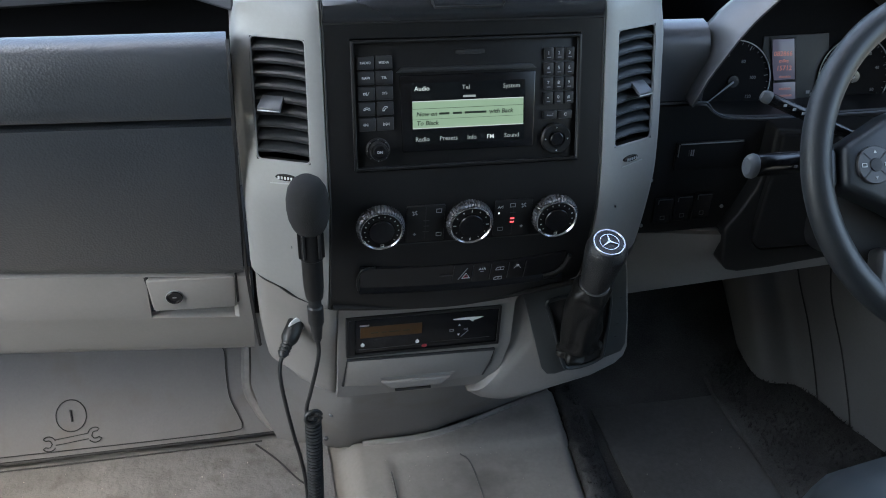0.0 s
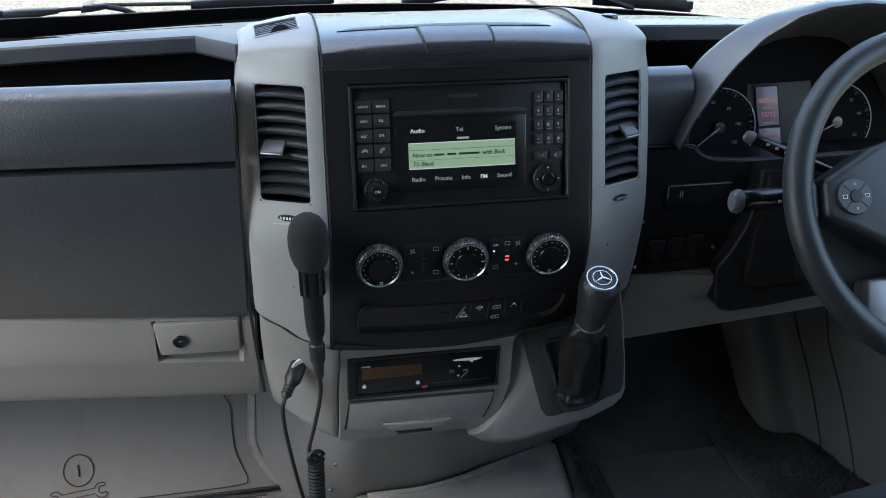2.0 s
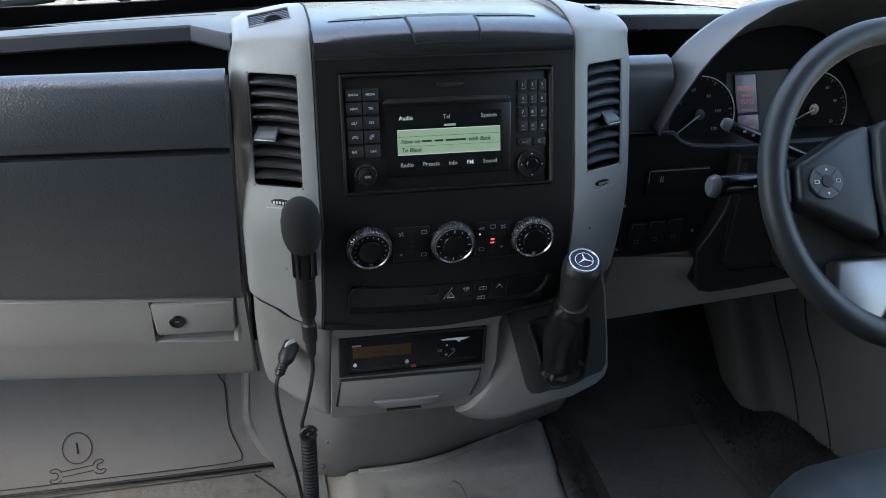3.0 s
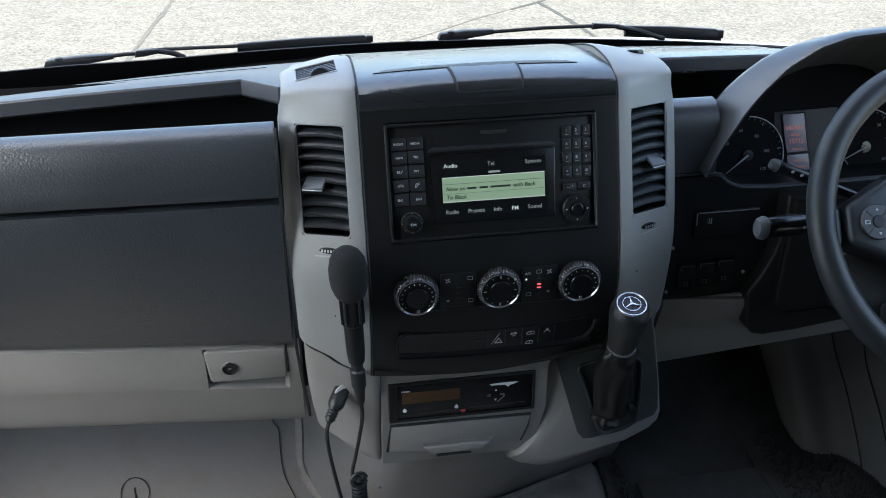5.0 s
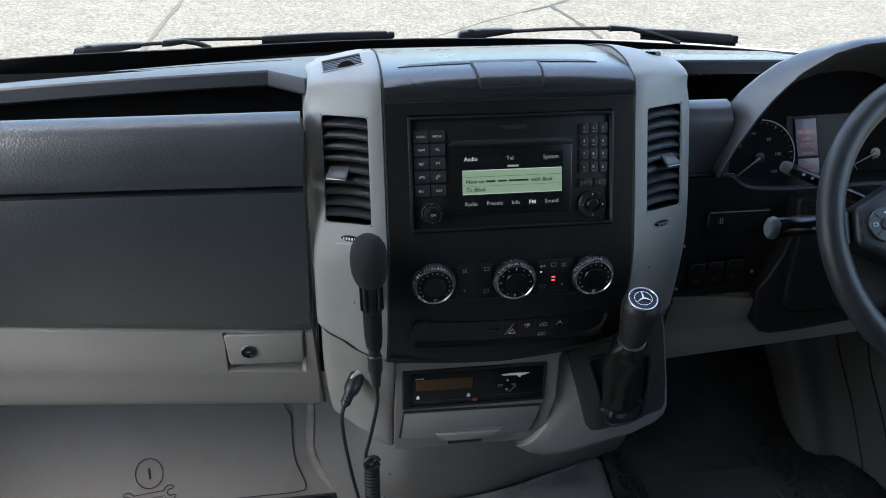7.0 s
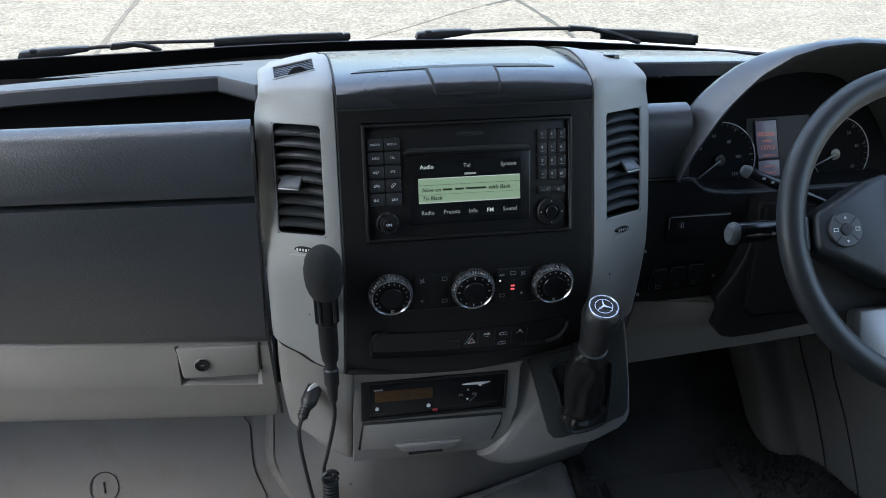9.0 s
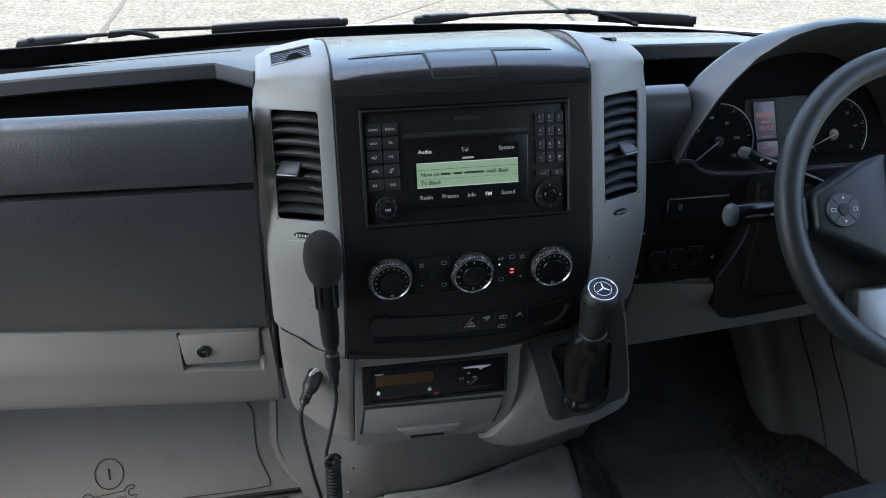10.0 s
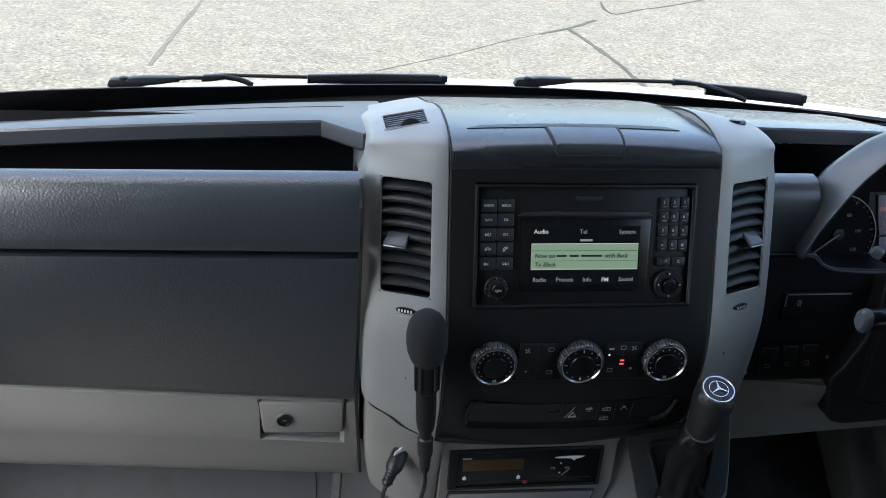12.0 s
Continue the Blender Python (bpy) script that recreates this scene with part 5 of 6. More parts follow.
# a slack leather sleeve from the collar down into the frame, bunched in loops at its foot
spine = flow([COLLAR + axis * 0.002, (0.1550, -0.020, 1.1060), (0.1600, 0.003, 1.0560), (0.1680, 0.018, 1.0120), (0.1710, 0.026, 0.9900)], 10)
N = 64
bm = bmesh.new()
vs = []
for i, c in enumerate(spine):
    f = i / (len(spine) - 1)
    t = (spine[min(i + 1, len(spine) - 1)] - spine[max(i - 1, 0)]).normalized()
    across = t.cross(Vector((0, -1, 0))).normalized()
    front = across.cross(t)
    wide = lerp([(0.0, 0.0178), (0.05, 0.0188), (0.16, 0.0255), (0.45, 0.0245), (0.75, 0.0250), (0.92, 0.0270), (1.0, 0.0235)], f)
    deep = lerp([(0.0, 0.0178), (0.16, 0.0225), (0.6, 0.0190), (1.0, 0.0150)], f)
    ring_pts = []
    for k in range(N):
        a = 2 * math.pi * k / N
        nz = noise.noise(Vector((math.cos(a) * 1.3, math.sin(a) * 1.3, f * 4.0)))
        long_fold = 0.0021 * math.sin(4 * a + 3 * f + 2.2 * nz) * min(1, f * 5)
        bunch = max(0.0, (f - 0.58) / 0.42)
        loops = 0.0052 * bunch * math.sin(24 * f + 2.6 * math.sin(a + 0.6) + 2.5 * nz)
        grow = long_fold + loops + 0.004 * nz * min(1, f * 4)
        ring_pts.append(bm.verts.new(c + across * math.cos(a) * (wide + grow) + front * math.sin(a) * (deep + grow)))
    vs.append(ring_pts)
for p, q in zip(vs, vs[1:]):
    for k in range(N):
        bm.faces.new((p[k], p[(k + 1) % N], q[(k + 1) % N], q[k]))
bm.faces.new(vs[-1])
part("gaiter", bm, LEATHER, lever, "creased black leather gaiter", sharp=70)
KM = axes(COLLAR, side_v, axis.cross(side_v), axis)
part("collar", lathe([(0.0165, -0.002), (0.0182, -0.0005), (0.0184, 0.002), (0.0178, 0.0038), (0.0165, 0.004)], KM, 32), STEEL, lever, "satin metal collar")
knob = part("knob", lathe([(0.0168, 0.004), (0.0180, 0.010), (0.0193, 0.022), (0.0210, 0.038), (0.0228, 0.052), (0.0238, 0.062), (0.0238, 0.068), (0.0226, 0.0742), (0.0190, 0.0792), (0.0, 0.0800)], KM, 36), KNOB, lever, "dark grained leather knob")
part("chrome_ring", lathe([(0.0186, 0.0785), (0.0185, 0.0810), (0.0178, 0.0820), (0.0168, 0.0820), (0.0161, 0.0808)], KM, 40), CHROME, knob)
part("badge", lathe([(0.0160, 0.0806), (0.0160, 0.0812), (0.0, 0.0818)], KM, 36), BADGE, knob)
part("badge_ring", lathe([(0.0110, 0.0812), (0.0110, 0.0822), (0.0103, 0.0822), (0.0103, 0.0812)], KM, 36), CHROME, knob)
for a in (90, 210, 330):
    part("badge_ray", prism([KM @ pose(0, 0, 0.0820, 0, 0, a) @ Vector(q) for q in ((0, -0.0013, 0), (0.0104, -0.0002, 0), (0.0104, 0.0002, 0), (0, 0.0013, 0), (-0.0008, 0, 0))], axis * 0.0012), CHROME, knob)

# ---- glovebox ----
glove = thing("glovebox", "dark grained glovebox lid with a grey locking latch", "glovebox", at=(-0.5, 0.02, 1.23))
gl = []
for y, z, s in ((0.022, 1.3312, 0.006), (0.0130, 1.3302, 0.006), (0.0125, 1.3230, 0.006), (0.0165, 1.29, 0.009), (0.0255, 1.25, 0.013), (0.0375, 1.21, 0.018), (0.0525, 1.17, 0.024), (0.0680, 1.135, 0.028), (0.0760, 1.1175, 0.030), (0.0830, 1.1115, 0.030)):
    gl.append([(x, y, z + drop(s, x)) for x in px_])
part("lid", sheet(gl, (0, 0.008, 0.0)), SOFT, glove, "dark grained lid")
LAT = axes(Vector((-0.304, 0.0865, 1.0885)), (1, 0, 0), Vector((0, -0.16, 1)).normalized(), Vector((0, -1, -0.16)).normalized())
# Black backing shows past the scoop's left end, in place of its shade.
part("latch_backing", box(0.118, 0.085, 0.004, LAT @ pose(0, -0.010, -0.040)), DEEP, glove)
latch = part("latch", prism([LAT @ Vector((u, v, -0.0085)) for u, v in ((-0.0525, 0.0205), (-0.0505, 0.0225), (0.0475, 0.0190), (0.0498, 0.0165), (0.0493, -0.0275), (0.0470, -0.0300), (-0.0455, -0.0270), (-0.0480, -0.0250))], LAT.to_3x3() @ Vector((0, 0, 0.0100)), 0.0022, 3), GREY, glove, "light grey latch plate")
scoop = []
for k, (y, dz) in enumerate(((0.1210, 0.0280), (0.1195, 0.0200), (0.1150, 0.0115), (0.1090, 0.0050), (0.1020, 0.0006), (0.1010, -0.0012))):
    left = -0.338 - 0.0028 * k
    scoop.append([(x, y, 1.0365 + drop(0.0335, x) + dz) for x in spread_out(left, -0.2565 + 0.0010 * k, 8)])
part("finger_scoop", sheet(scoop, (0, 0.002, -0.001)), GREY, glove)
part("scoop_end", sheet([[(-0.2525, y, z) for y, z in ((0.0905, 1.0690), (0.0940, 1.0530), (0.0995, 1.0372))], [(-0.2580, y, z) for y, z in ((0.1210, 1.0690), (0.1160, 1.0530), (0.1015, 1.0380))]], (0.003, 0, 0)), GREY, glove)
part("latch_gap", tube([LAT @ Vector(q) for q in ((-0.0525, 0.025, -0.004), (-0.0475, -0.022, -0.006), (-0.0440, -0.036, -0.010))], 0.0030, 6), DEEP, glove)
part("latch_gap", tube([LAT @ Vector(q) for q in ((0.0508, 0.022, -0.001), (0.0512, -0.023, -0.001))], 0.0014, 6), DEEP, glove)
lock = part("lock", lathe([(0.0098, 0.0), (0.0098, 0.0022), (0.0086, 0.0032), (0.0072, 0.0030), (0.0068, 0.0014), (0.0, 0.0014)], LAT @ pose(-0.0222, -0.0055, 0.0013), 28), GLOSS, latch, "round black key lock")
part("lock_rim", lathe([(0.0104, 0.0), (0.0104, 0.0016), (0.0096, 0.0020), (0.0096, 0.0)], LAT @ pose(-0.0222, -0.0055, 0.0013), 28), STEEL, lock)
part("keyway", box(0.0045, 0.0014, 0.001, LAT @ pose(-0.0222, -0.0055, 0.0030)), STEEL, lock)

# ---- instruments ----
HC = 0.492
hood = thing("instrument_hood", "dark grained hood over the instruments", "instrument hood", at=(HC, 0.1, 1.4))
RIDGE = [(0.292, 1.300), (0.294, 1.360), (0.299, 1.397), (0.316, 1.418), (0.337, 1.436), (0.357, 1.450), (0.386, 1.463), (0.430, 1.4735), (0.470, 1.4770), (HC, 1.478)]
LIP = [(0.277, 1.318), (0.292, 1.352), (0.304, 1.371), (0.319, 1.395), (0.336, 1.417), (0.367, 1.448), (0.407, 1.471), (0.445, 1.4815), (HC, 1.485)]


def arch(line, grow=0.0, lift=0.0, n=34):
    """The left half of an arch, evenly stepped and mirrored."""
    p = [Vector((x, 0, z)) for x, z in line]
    d = [0.0]
    for a, b in zip(p, p[1:]):
        d.append(d[-1] + (b - a).length)
    half = []
    for k in range(n + 1):
        s = d[-1] * k / n
        i = max(j for j in range(len(d)) if d[j] <= s + 1e-9)
        i = min(i, len(p) - 2)
        q = p[i].lerp(p[i + 1], (s - d[i]) / (d[i + 1] - d[i]))
        half.append(Vector((HC + (q.x - HC) * (1 + grow), 0, q.z + lift)))
    return half + [Vector((2 * HC - q.x, 0, q.z)) for q in half[-2::-1]]


def hood_rows(secs):
    return [[(p.x, y, p.z) for p in pts] for y, pts in secs]


part("shell", sheet(hood_rows([(0.26, arch(RIDGE, -0.34, -0.10)), (0.16, arch(RIDGE, -0.19, -0.045)), (0.115, arch(RIDGE, -0.085, -0.0155)), (0.096, arch(RIDGE, -0.032, -0.0050)), (0.085, arch(RIDGE, 0.0, -0.0008)), (0.074, arch(RIDGE, 0.012, 0.0015)), (0.056, arch(LIP, 0.008, 0.0025)), (0.043, arch(LIP, 0.004, 0.0015)), (0.0395, arch(LIP, -0.002, -0.0005)), (0.0405, arch(LIP, -0.010, -0.003))]), (0.0, 0.004, -0.002)), HOODSKIN, hood, "grained outer shell", sharp=70)
part("lining", sheet(hood_rows([(0.0415, arch(LIP, -0.0105, -0.0032)), (0.06, arch(LIP, -0.028, -0.009)), (0.09, arch(LIP, -0.085, -0.024)), (0.155, arch(LIP, -0.215, -0.066))]), (0.0, 0.003, 0.003)), DARKMAT, hood, "matt black lining", sharp=60)

cluster = thing("instrument_cluster", "dark instrument cluster with two chrome-ringed dials and a lit display", "instruments", at=(HC, 0.16, 1.30))
CL = axes(Vector((0.4535, 0.150, 1.3005)), (1, 0, 0), Vector((0, 0.20, 1)).normalized(), Vector((0, -1, 0.20)).normalized())


def cm(u, v, w=0.0, turn=0.0):
    return CL @ pose(u / 1000, v / 1000, w / 1000, 0, 0, turn)


plate_line = [Vector((p.x, 0.152 + 0.2 * (p.z - 1.3005), p.z)) for p in arch(LIP, -0.21, -0.065)]
part("face_plate", prism([(plate_line[0].x, 0.138, 1.235)] + plate_line + [(plate_line[-1].x, 0.138, 1.235)], (0, 0.006, 0)), COWL, cluster)
part("centre_panel", prism([cm(u, v, -2.5) @ Vector() for u, v in ((-30, 55), (62, 57), (66, 20), (66, -36), (-34, -36), (-30, 10))], CL.to_3x3() @ Vector((0, 0, 0.0019)), 0.0005), CLUSTER, cluster, "dark grey panel between the dials")
part("lower_lip", tube(flow([(x, 0.0585, z + 0.0005) for x, z in ((0.240, 1.3125), (0.298, 1.3122), (0.3070, 1.3095), (0.3129, 1.303), (0.3197, 1.298), (0.3319, 1.2926), (0.3438, 1.2904), (0.379, 1.2880), (0.42, 1.2878), (0.60, 1.2900))], 6), 0.0013, 6), TAB, cluster)


def gauge(u, v, r, arc, numbers, needle):
    d = part("dial", lathe([(r * 1.02, 0.0), (r * 1.02, 0.003), (0.0, 0.003)], cm(u, v, -2.6), 48), COWL, cluster, "dark round dial")
    # The chrome's sky glint is coloured into the ring, not reflected.
    part("chrome_ring", tube([cm(u + r * 1000 * math.cos(radians(a)), v + r * 1000 * math.sin(radians(a)), 2) @ Vector() for a in range(*arc, 5)], 0.0008, 6), GLINTMETAL, d)
    for text, a, rr in numbers:
        lettering(text, 0.0062, cm(u + rr * math.cos(radians(a)), v + rr * math.sin(radians(a)), 0.8), DIM, d)
        part("mark", box(0.0055, 0.0010, 0.0003, cm(u, v, 0.8, a) @ pose(r * 0.90, 0, 0)), DIM, d)
    for a in range(arc[0], arc[1], 10):
        part("mark", box(0.0025, 0.0006, 0.0003, cm(u, v, 0.7, a) @ pose(r * 0.93, 0, 0)), DIM, d)
    part("hub", lathe([(0.0082, 0.0), (0.0076, 0.003), (0.0, 0.0035)], cm(u, v, 0.8), 24), SKIRT, d)
    part("needle", prism([cm(u, v, 4.2, needle) @ Vector(q) for q in ((0, -0.0012, 0), (r * 0.92, -0.0004, 0), (r * 0.92, 0.0004, 0), (0, 0.0012, 0))], CL.to_3x3() @ Vector((0, 0, 0.0008))), DIM, d)


gauge(-69, 0, 0.052, (-42, 92), (("60", 106, 35), ("80", 62, 28), ("100", 8, 28), ("120", -41, 31), ("40", 150, 34)), 216)
gauge(104, 0, 0.052, (-60, 250), (("40", 17, 35), ("50", -32, 35), ("30", 55, 35)), 205)
for name, quad, lines in (
    ("display", ((-20, 51.5), (11.5, 52.4), (19.3, -0.2), (-12.4, -1)), (("082866", -2.5, 33, 0.0088), ("miles", -0.5, 24, 0.0066), ("15712", 1.0, 14.5, 0.0088))),
    ("lower_display", ((-12, -3.8), (20, -3), (24, -33), (-8, -34)), ()),
):
    display = part(name, prism([cm(u, v, 0.6) @ Vector() for u, v in quad], CL.to_3x3() @ Vector((0, 0, 0.002)), 0.0004), VIOLET, cluster, "violet lit display with orange digits")
    for body, u, v, size in lines:
        lettering(body, size, cm(u, v, 2.9), ORANGE, display)
    part("display_frame", tube([cm(u, v, 1.5) @ Vector() for u, v in quad], 0.0016, 5, closed=True), DEEP, display)
    for u, v in ((3.5, 3.5),) if lines else ((5.5, -12), (7.5, -21)):
        part("text_bar", box(0.017, 0.0024, 0.0003, cm(u, v, 2.9)), ORANGEDIM, display)
part("sub_gauge", tube([cm(66 + 14 * math.cos(radians(a)), -28 + 14 * math.sin(radians(a)), 2) @ Vector() for a in range(20, 161, 10)], 0.0008, 5), DIM, cluster)
part("sub_needle", box(0.0016, 0.016, 0.0006, cm(66, -24, 2.4, 20)), DIM, cluster)
for k in range(4):
    part("telltale", box(0.005, 0.004, 0.0003, cm(40 + 6 * k, -18 - 3 * (k % 2), 1.0)), DIM, cluster)

# ---- switches right of the console ----
lightsw = thing("light_switch_panel", "black panel with a headlamp levelling slot", "switch panel", at=(0.32, 0.058, 1.25))
part("panel", box(0.088, 0.004, 0.036, pose(0.320, 0.0585, 1.2435), 0.001), BLACK, lightsw)
part("bright_edge", box(0.082, 0.0012, 0.0012, pose(0.321, 0.0560, 1.2605)), DIM, lightsw)
part("bright_edge", box(0.0010, 0.0012, 0.016, pose(0.2785, 0.0560, 1.252)), DIM, lightsw)
for k in range(3):
    part("icon", box(0.0014, 0.0006, 0.008, pose(0.2925 + 0.0028 * k, 0.0562, 1.2485)), KEY if k == 0 else DIM, lightsw)
rocker = thing("rocker_switch", "black rocker switch with a pale edge", "switch", "rocker switches", at=(0.272, 0.058, 1.172))
part("frame", frame_ring(0.024, 0.036, 0.0016, 0.003, axes(Vector((0.272, 0.0595, 1.170)), (1, 0, 0), (0, 0, 1), (0, -1, 0))), BLACK, rocker)
part("rocker", prism([(0.261, 0.0582, 1.1535), (0.261, 0.0572, 1.171), (0.261, 0.0555, 1.1865), (0.261, 0.060, 1.1865), (0.261, 0.060, 1.1535)], (0.022, 0, 0), 0.001), BLACK, rocker)
# Paler bars along the top and the upper left edge.
part("pale_edge", box(0.017, 0.001, 0.0011, pose(0.273, 0.0552, 1.1868)), TAB, rocker)
part("pale_edge", box(0.0011, 0.001, 0.006, pose(0.2635, 0.0556, 1.1835)), TAB, rocker)
part("icon", frame_ring(0.0060, 0.0050, 0.0006, 0.0004, axes(Vector((0.272, 0.0570, 1.1605)), (1, 0, 0), (0, 0.2, 1), (0, -1, 0.2))), FAINT, rocker)
for x in (0.298, 0.324):
    copy_thing(rocker, pose(x, 0.058, 1.172 + (x - 0.272) * 0.07))
for x, z in ((0.2505, 1.213), (0.2465, 1.150), (0.352, 1.17)):
    tagged(part("panel_screw", lathe([(0.0, 0.0015), (0.0022, 0.001), (0.0026, -0.001)], axes(Vector((x, 0.0595, z)), (1, 0, 0), (0, 0, 1), (0, -1, 0)), 10), DIM), "small pale screw in the black trim panel", "screw", "trim screws")

# ---- steering column, stalks and wheel ----
WC, WT = Vector((0.527, -0.12, 1.302)), radians(32)
WUP, WOUT = Vector((0, math.sin(WT), math.cos(WT))), Vector((0, -math.cos(WT), math.sin(WT)))
WM = axes(WC, (1, 0, 0), WUP, WOUT)
column = thing("steering_column", "dark moulded steering column shroud", "steering column", at=(0.527, 0.0, 1.2))
shroud = []
for w, hw, up, dn in ((-0.20, 0.085, 0.0, 0.07), (-0.15, 0.08, 0.025, 0.07), (-0.09, 0.07, 0.035, 0.065), (-0.055, 0.060, 0.035, 0.055), (-0.05, 0.05, 0.03, 0.045)):
    shroud.append([WM @ Vector((hw * math.copysign(abs(math.cos(a)) ** 0.6, math.cos(a)), (up if math.sin(a) > 0 else dn) * math.copysign(abs(math.sin(a)) ** 0.6, math.sin(a)) - 0.02, w)) for a in spread_out(0, 2 * math.pi, 32)])
part("shroud", sheet(shroud, (0, 0.003, 0)), BLACK, column)
cv = [(0.352, 1.147), (0.355, 1.113), (0.357, 1.096), (0.365, 1.0855), (0.380, 1.0835), (0.419, 1.091), (0.477, 1.106), (0.60, 1.133), (0.72, 1.155), (0.72, 1.285), (0.389, 1.285), (0.389, 1.248), (0.381, 1.205), (0.366, 1.170)]
part("lower_cover", prism([(x, 0.062 - 0.20 * (x - 0.25), z) for x, z in cv], (0, 0.05, 0), 0.004, 3), BLACK, column, "black lower column cover")
bulge = [(0.383, 1.135), (0.386, 1.20), (0.391, 1.25), (0.391, 1.283), (0.66, 1.283), (0.66, 1.165), (0.52, 1.14), (0.42, 1.125), (0.395, 1.122)]
part("raised_cover", prism([(x, 0.060 - 0.20 * (x - 0.25), z) for x, z in bulge], (0, -0.007, 0), 0.0065, 5), BLACK, column, "raised middle of the column cover")


def stalk(name, label, tip, root, r, cap):
    tip, root = Vector(tip), Vector(root)
    s = thing(name, label, "stalk", "column stalks", at=root)
    d = (root - tip).normalized()
    L = (root - tip).length
    m = axes(tip, d.cross(Vector((0, 0, 1))).normalized(), d.cross(d.cross(Vector((0, 0, 1)))).normalized(), d)
    part("lever", lathe([(r * 0.92, 0.0), (r, 0.003), (r, 0.02), (r * 1.05, 0.04), (r * 0.95, 0.075), (r * 0.7, L)], m, 24, squash=(0.75, 1.0)), GLOSS, s)
    part("end_cap", lathe([(0.0, -0.0055), (r * 0.7, -0.005), (r * 0.97, -0.002), (r * 1.06, 0.003), (r * 0.98, 0.006)], m, 24, squash=(0.8, 1.05)), cap, s, "grey end cap")
    for k in range(1 if r > 0.01 else 3):
        part("icon", box(0.004, 0.0006, 0.003, Matrix.Translation(tip + d * ((0.054 if r > 0.01 else 0.022) + 0.012 * k) + Vector((0, -r * 0.90, 0.001)))), DIM, s)
    return s


stalk("column_stalk", "black wiper stalk with a grey end cap", (0.2965, -0.073, 1.2925), (0.47, -0.045, 1.282), 0.0128, TAB)
stalk("column_stalk", "slim black cruise control stalk above the wiper stalk", (0.343, 0.0, 1.341), (0.47, -0.03, 1.290), 0.0070, TAB)

wheel = thing("steering_wheel", "dark grey three-spoke steering wheel with control buttons", "steering wheel", at=WC)
rim_pts = [WM @ Vector((0.181 * math.cos(a), 0.181 * math.sin(a), 0)) for a in spread_out(0, 2 * math.pi, 96)[:-1]]
part("rim", tube(rim_pts, 0.0158, 16, closed=True), RIM, wheel)


def hub_sheet(points, w0, w1, bevel, mat, name, label=""):
    return part(name, prism([WM @ Vector((x, y, w0)) for x, y in points], WM.to_3x3() @ Vector((0, 0, w1 - w0)), bevel, 3), mat, wheel, label)


hub_sheet([(-0.060, 0.066), (-0.03, 0.074), (0.03, 0.074), (0.060, 0.066), (0.066, 0.0), (0.060, -0.062), (0.03, -0.082), (-0.03, -0.082), (-0.060, -0.062), (-0.066, 0.0)], -0.030, 0.030, 0.010, PAD, "airbag_cover", "blue-grey airbag cover")
for s in (-1, 1):
    hub_sheet([(s * 0.158, 0.026), (s * 0.128, 0.041), (s * 0.093, 0.060), (s * 0.062, 0.068), (s * 0.064, -0.064), (s * 0.093, -0.048), (s * 0.128, -0.030), (s * 0.160, -0.016)][:: s], -0.028, 0.018, 0.007, PAD, "side_spoke", "blue-grey side spoke")
    hub_sheet([(s * 0.161, 0.024), (s * 0.176, 0.030), (s * 0.178, -0.022), (s * 0.163, -0.014)][:: s], -0.020, 0.010, 0.005, PAD, "spoke_end")
    hub_sheet([(s * 0.036, -0.080), (s * 0.110, -0.082), (s * 0.116, -0.116), (s * 0.108, -0.142), (s * 0.070, -0.166), (s * 0.040, -0.130)][:: s], -0.030, -0.006, 0.006, SPOKE, "lower_spoke", "silver lower spoke")
hub_sheet([(-0.150, -0.020), (0.150, -0.020), (0.140, -0.070), (0.105, -0.100), (0.05, -0.12), (-0.05, -0.12), (-0.105, -0.100), (-0.140, -0.070)], -0.045, -0.034, 0.004, DEEP, "hub_back")
for s in (-1, 1):
    pad = part("button_pad", lathe([(0.0200, -0.002), (0.0200, 0.003), (0.0190, 0.0042), (0.0, 0.0046)], WM @ pose(s * 0.127, 0.005, 0.018), 40), KEY, wheel, "round black button pad")
    part("centre_button", lathe([(0.0072, 0.0), (0.0066, 0.0016), (0.0, 0.0018)], WM @ pose(s * 0.127, 0.005, 0.0224), 20), BLACK, pad)
    for a in range(4):
        part("button_gap", box(0.0008, 0.010, 0.0006, WM @ pose(s * 0.127, 0.005, 0.0226, 0, 0, 45 + 90 * a) @ pose(0, 0.0132, 0)), DEEP, pad)
    for a, kind in ((90, 0), (270, 0), (0, 1), (180, 1)):
        m = WM @ pose(s * 0.127 + 0.0132 * math.cos(radians(a)), 0.005 + 0.0132 * math.sin(radians(a)), 0.0228)
        part("icon", lathe([(0.0022, 0.0), (0.0, 0.0003)], m @ pose(0, 0, 0, 0, 0, a), 3) if kind == 0 else frame_ring(0.0058, 0.0042, 0.0007, 0.0003, m), INK, pad)

# ---- microphone and its cables ----
mic = thing("microphone", "black handheld microphone with a foam windshield", "microphone", at=(-0.175, -0.045, 1.2))
M0, M1 = Vector((-0.1745, -0.047, 1.265)), Vector((-0.1690, -0.043, 1.10))
md = (M1 - M0).normalized()
MM = axes(M0, (1, 0, 0), Vector((0, -1, 0)), -md)
foam = [(0.0, 0.0345), (0.008, 0.0330), (0.0145, 0.0285), (0.0195, 0.020), (0.0220, 0.008), (0.0222, -0.003), (0.0210, -0.014), (0.0178, -0.0235), (0.0150, -0.0285), (0.0135, -0.030)]
part("foam_windshield", lathe([(r, h) for r, h in foam], MM, 36), FOAM, mic, "dark foam windshield")
part("clip", lathe([(0.0128, -0.028), (0.0128, -0.062), (0.0118, -0.063)], MM, 24), BLACK, mic)
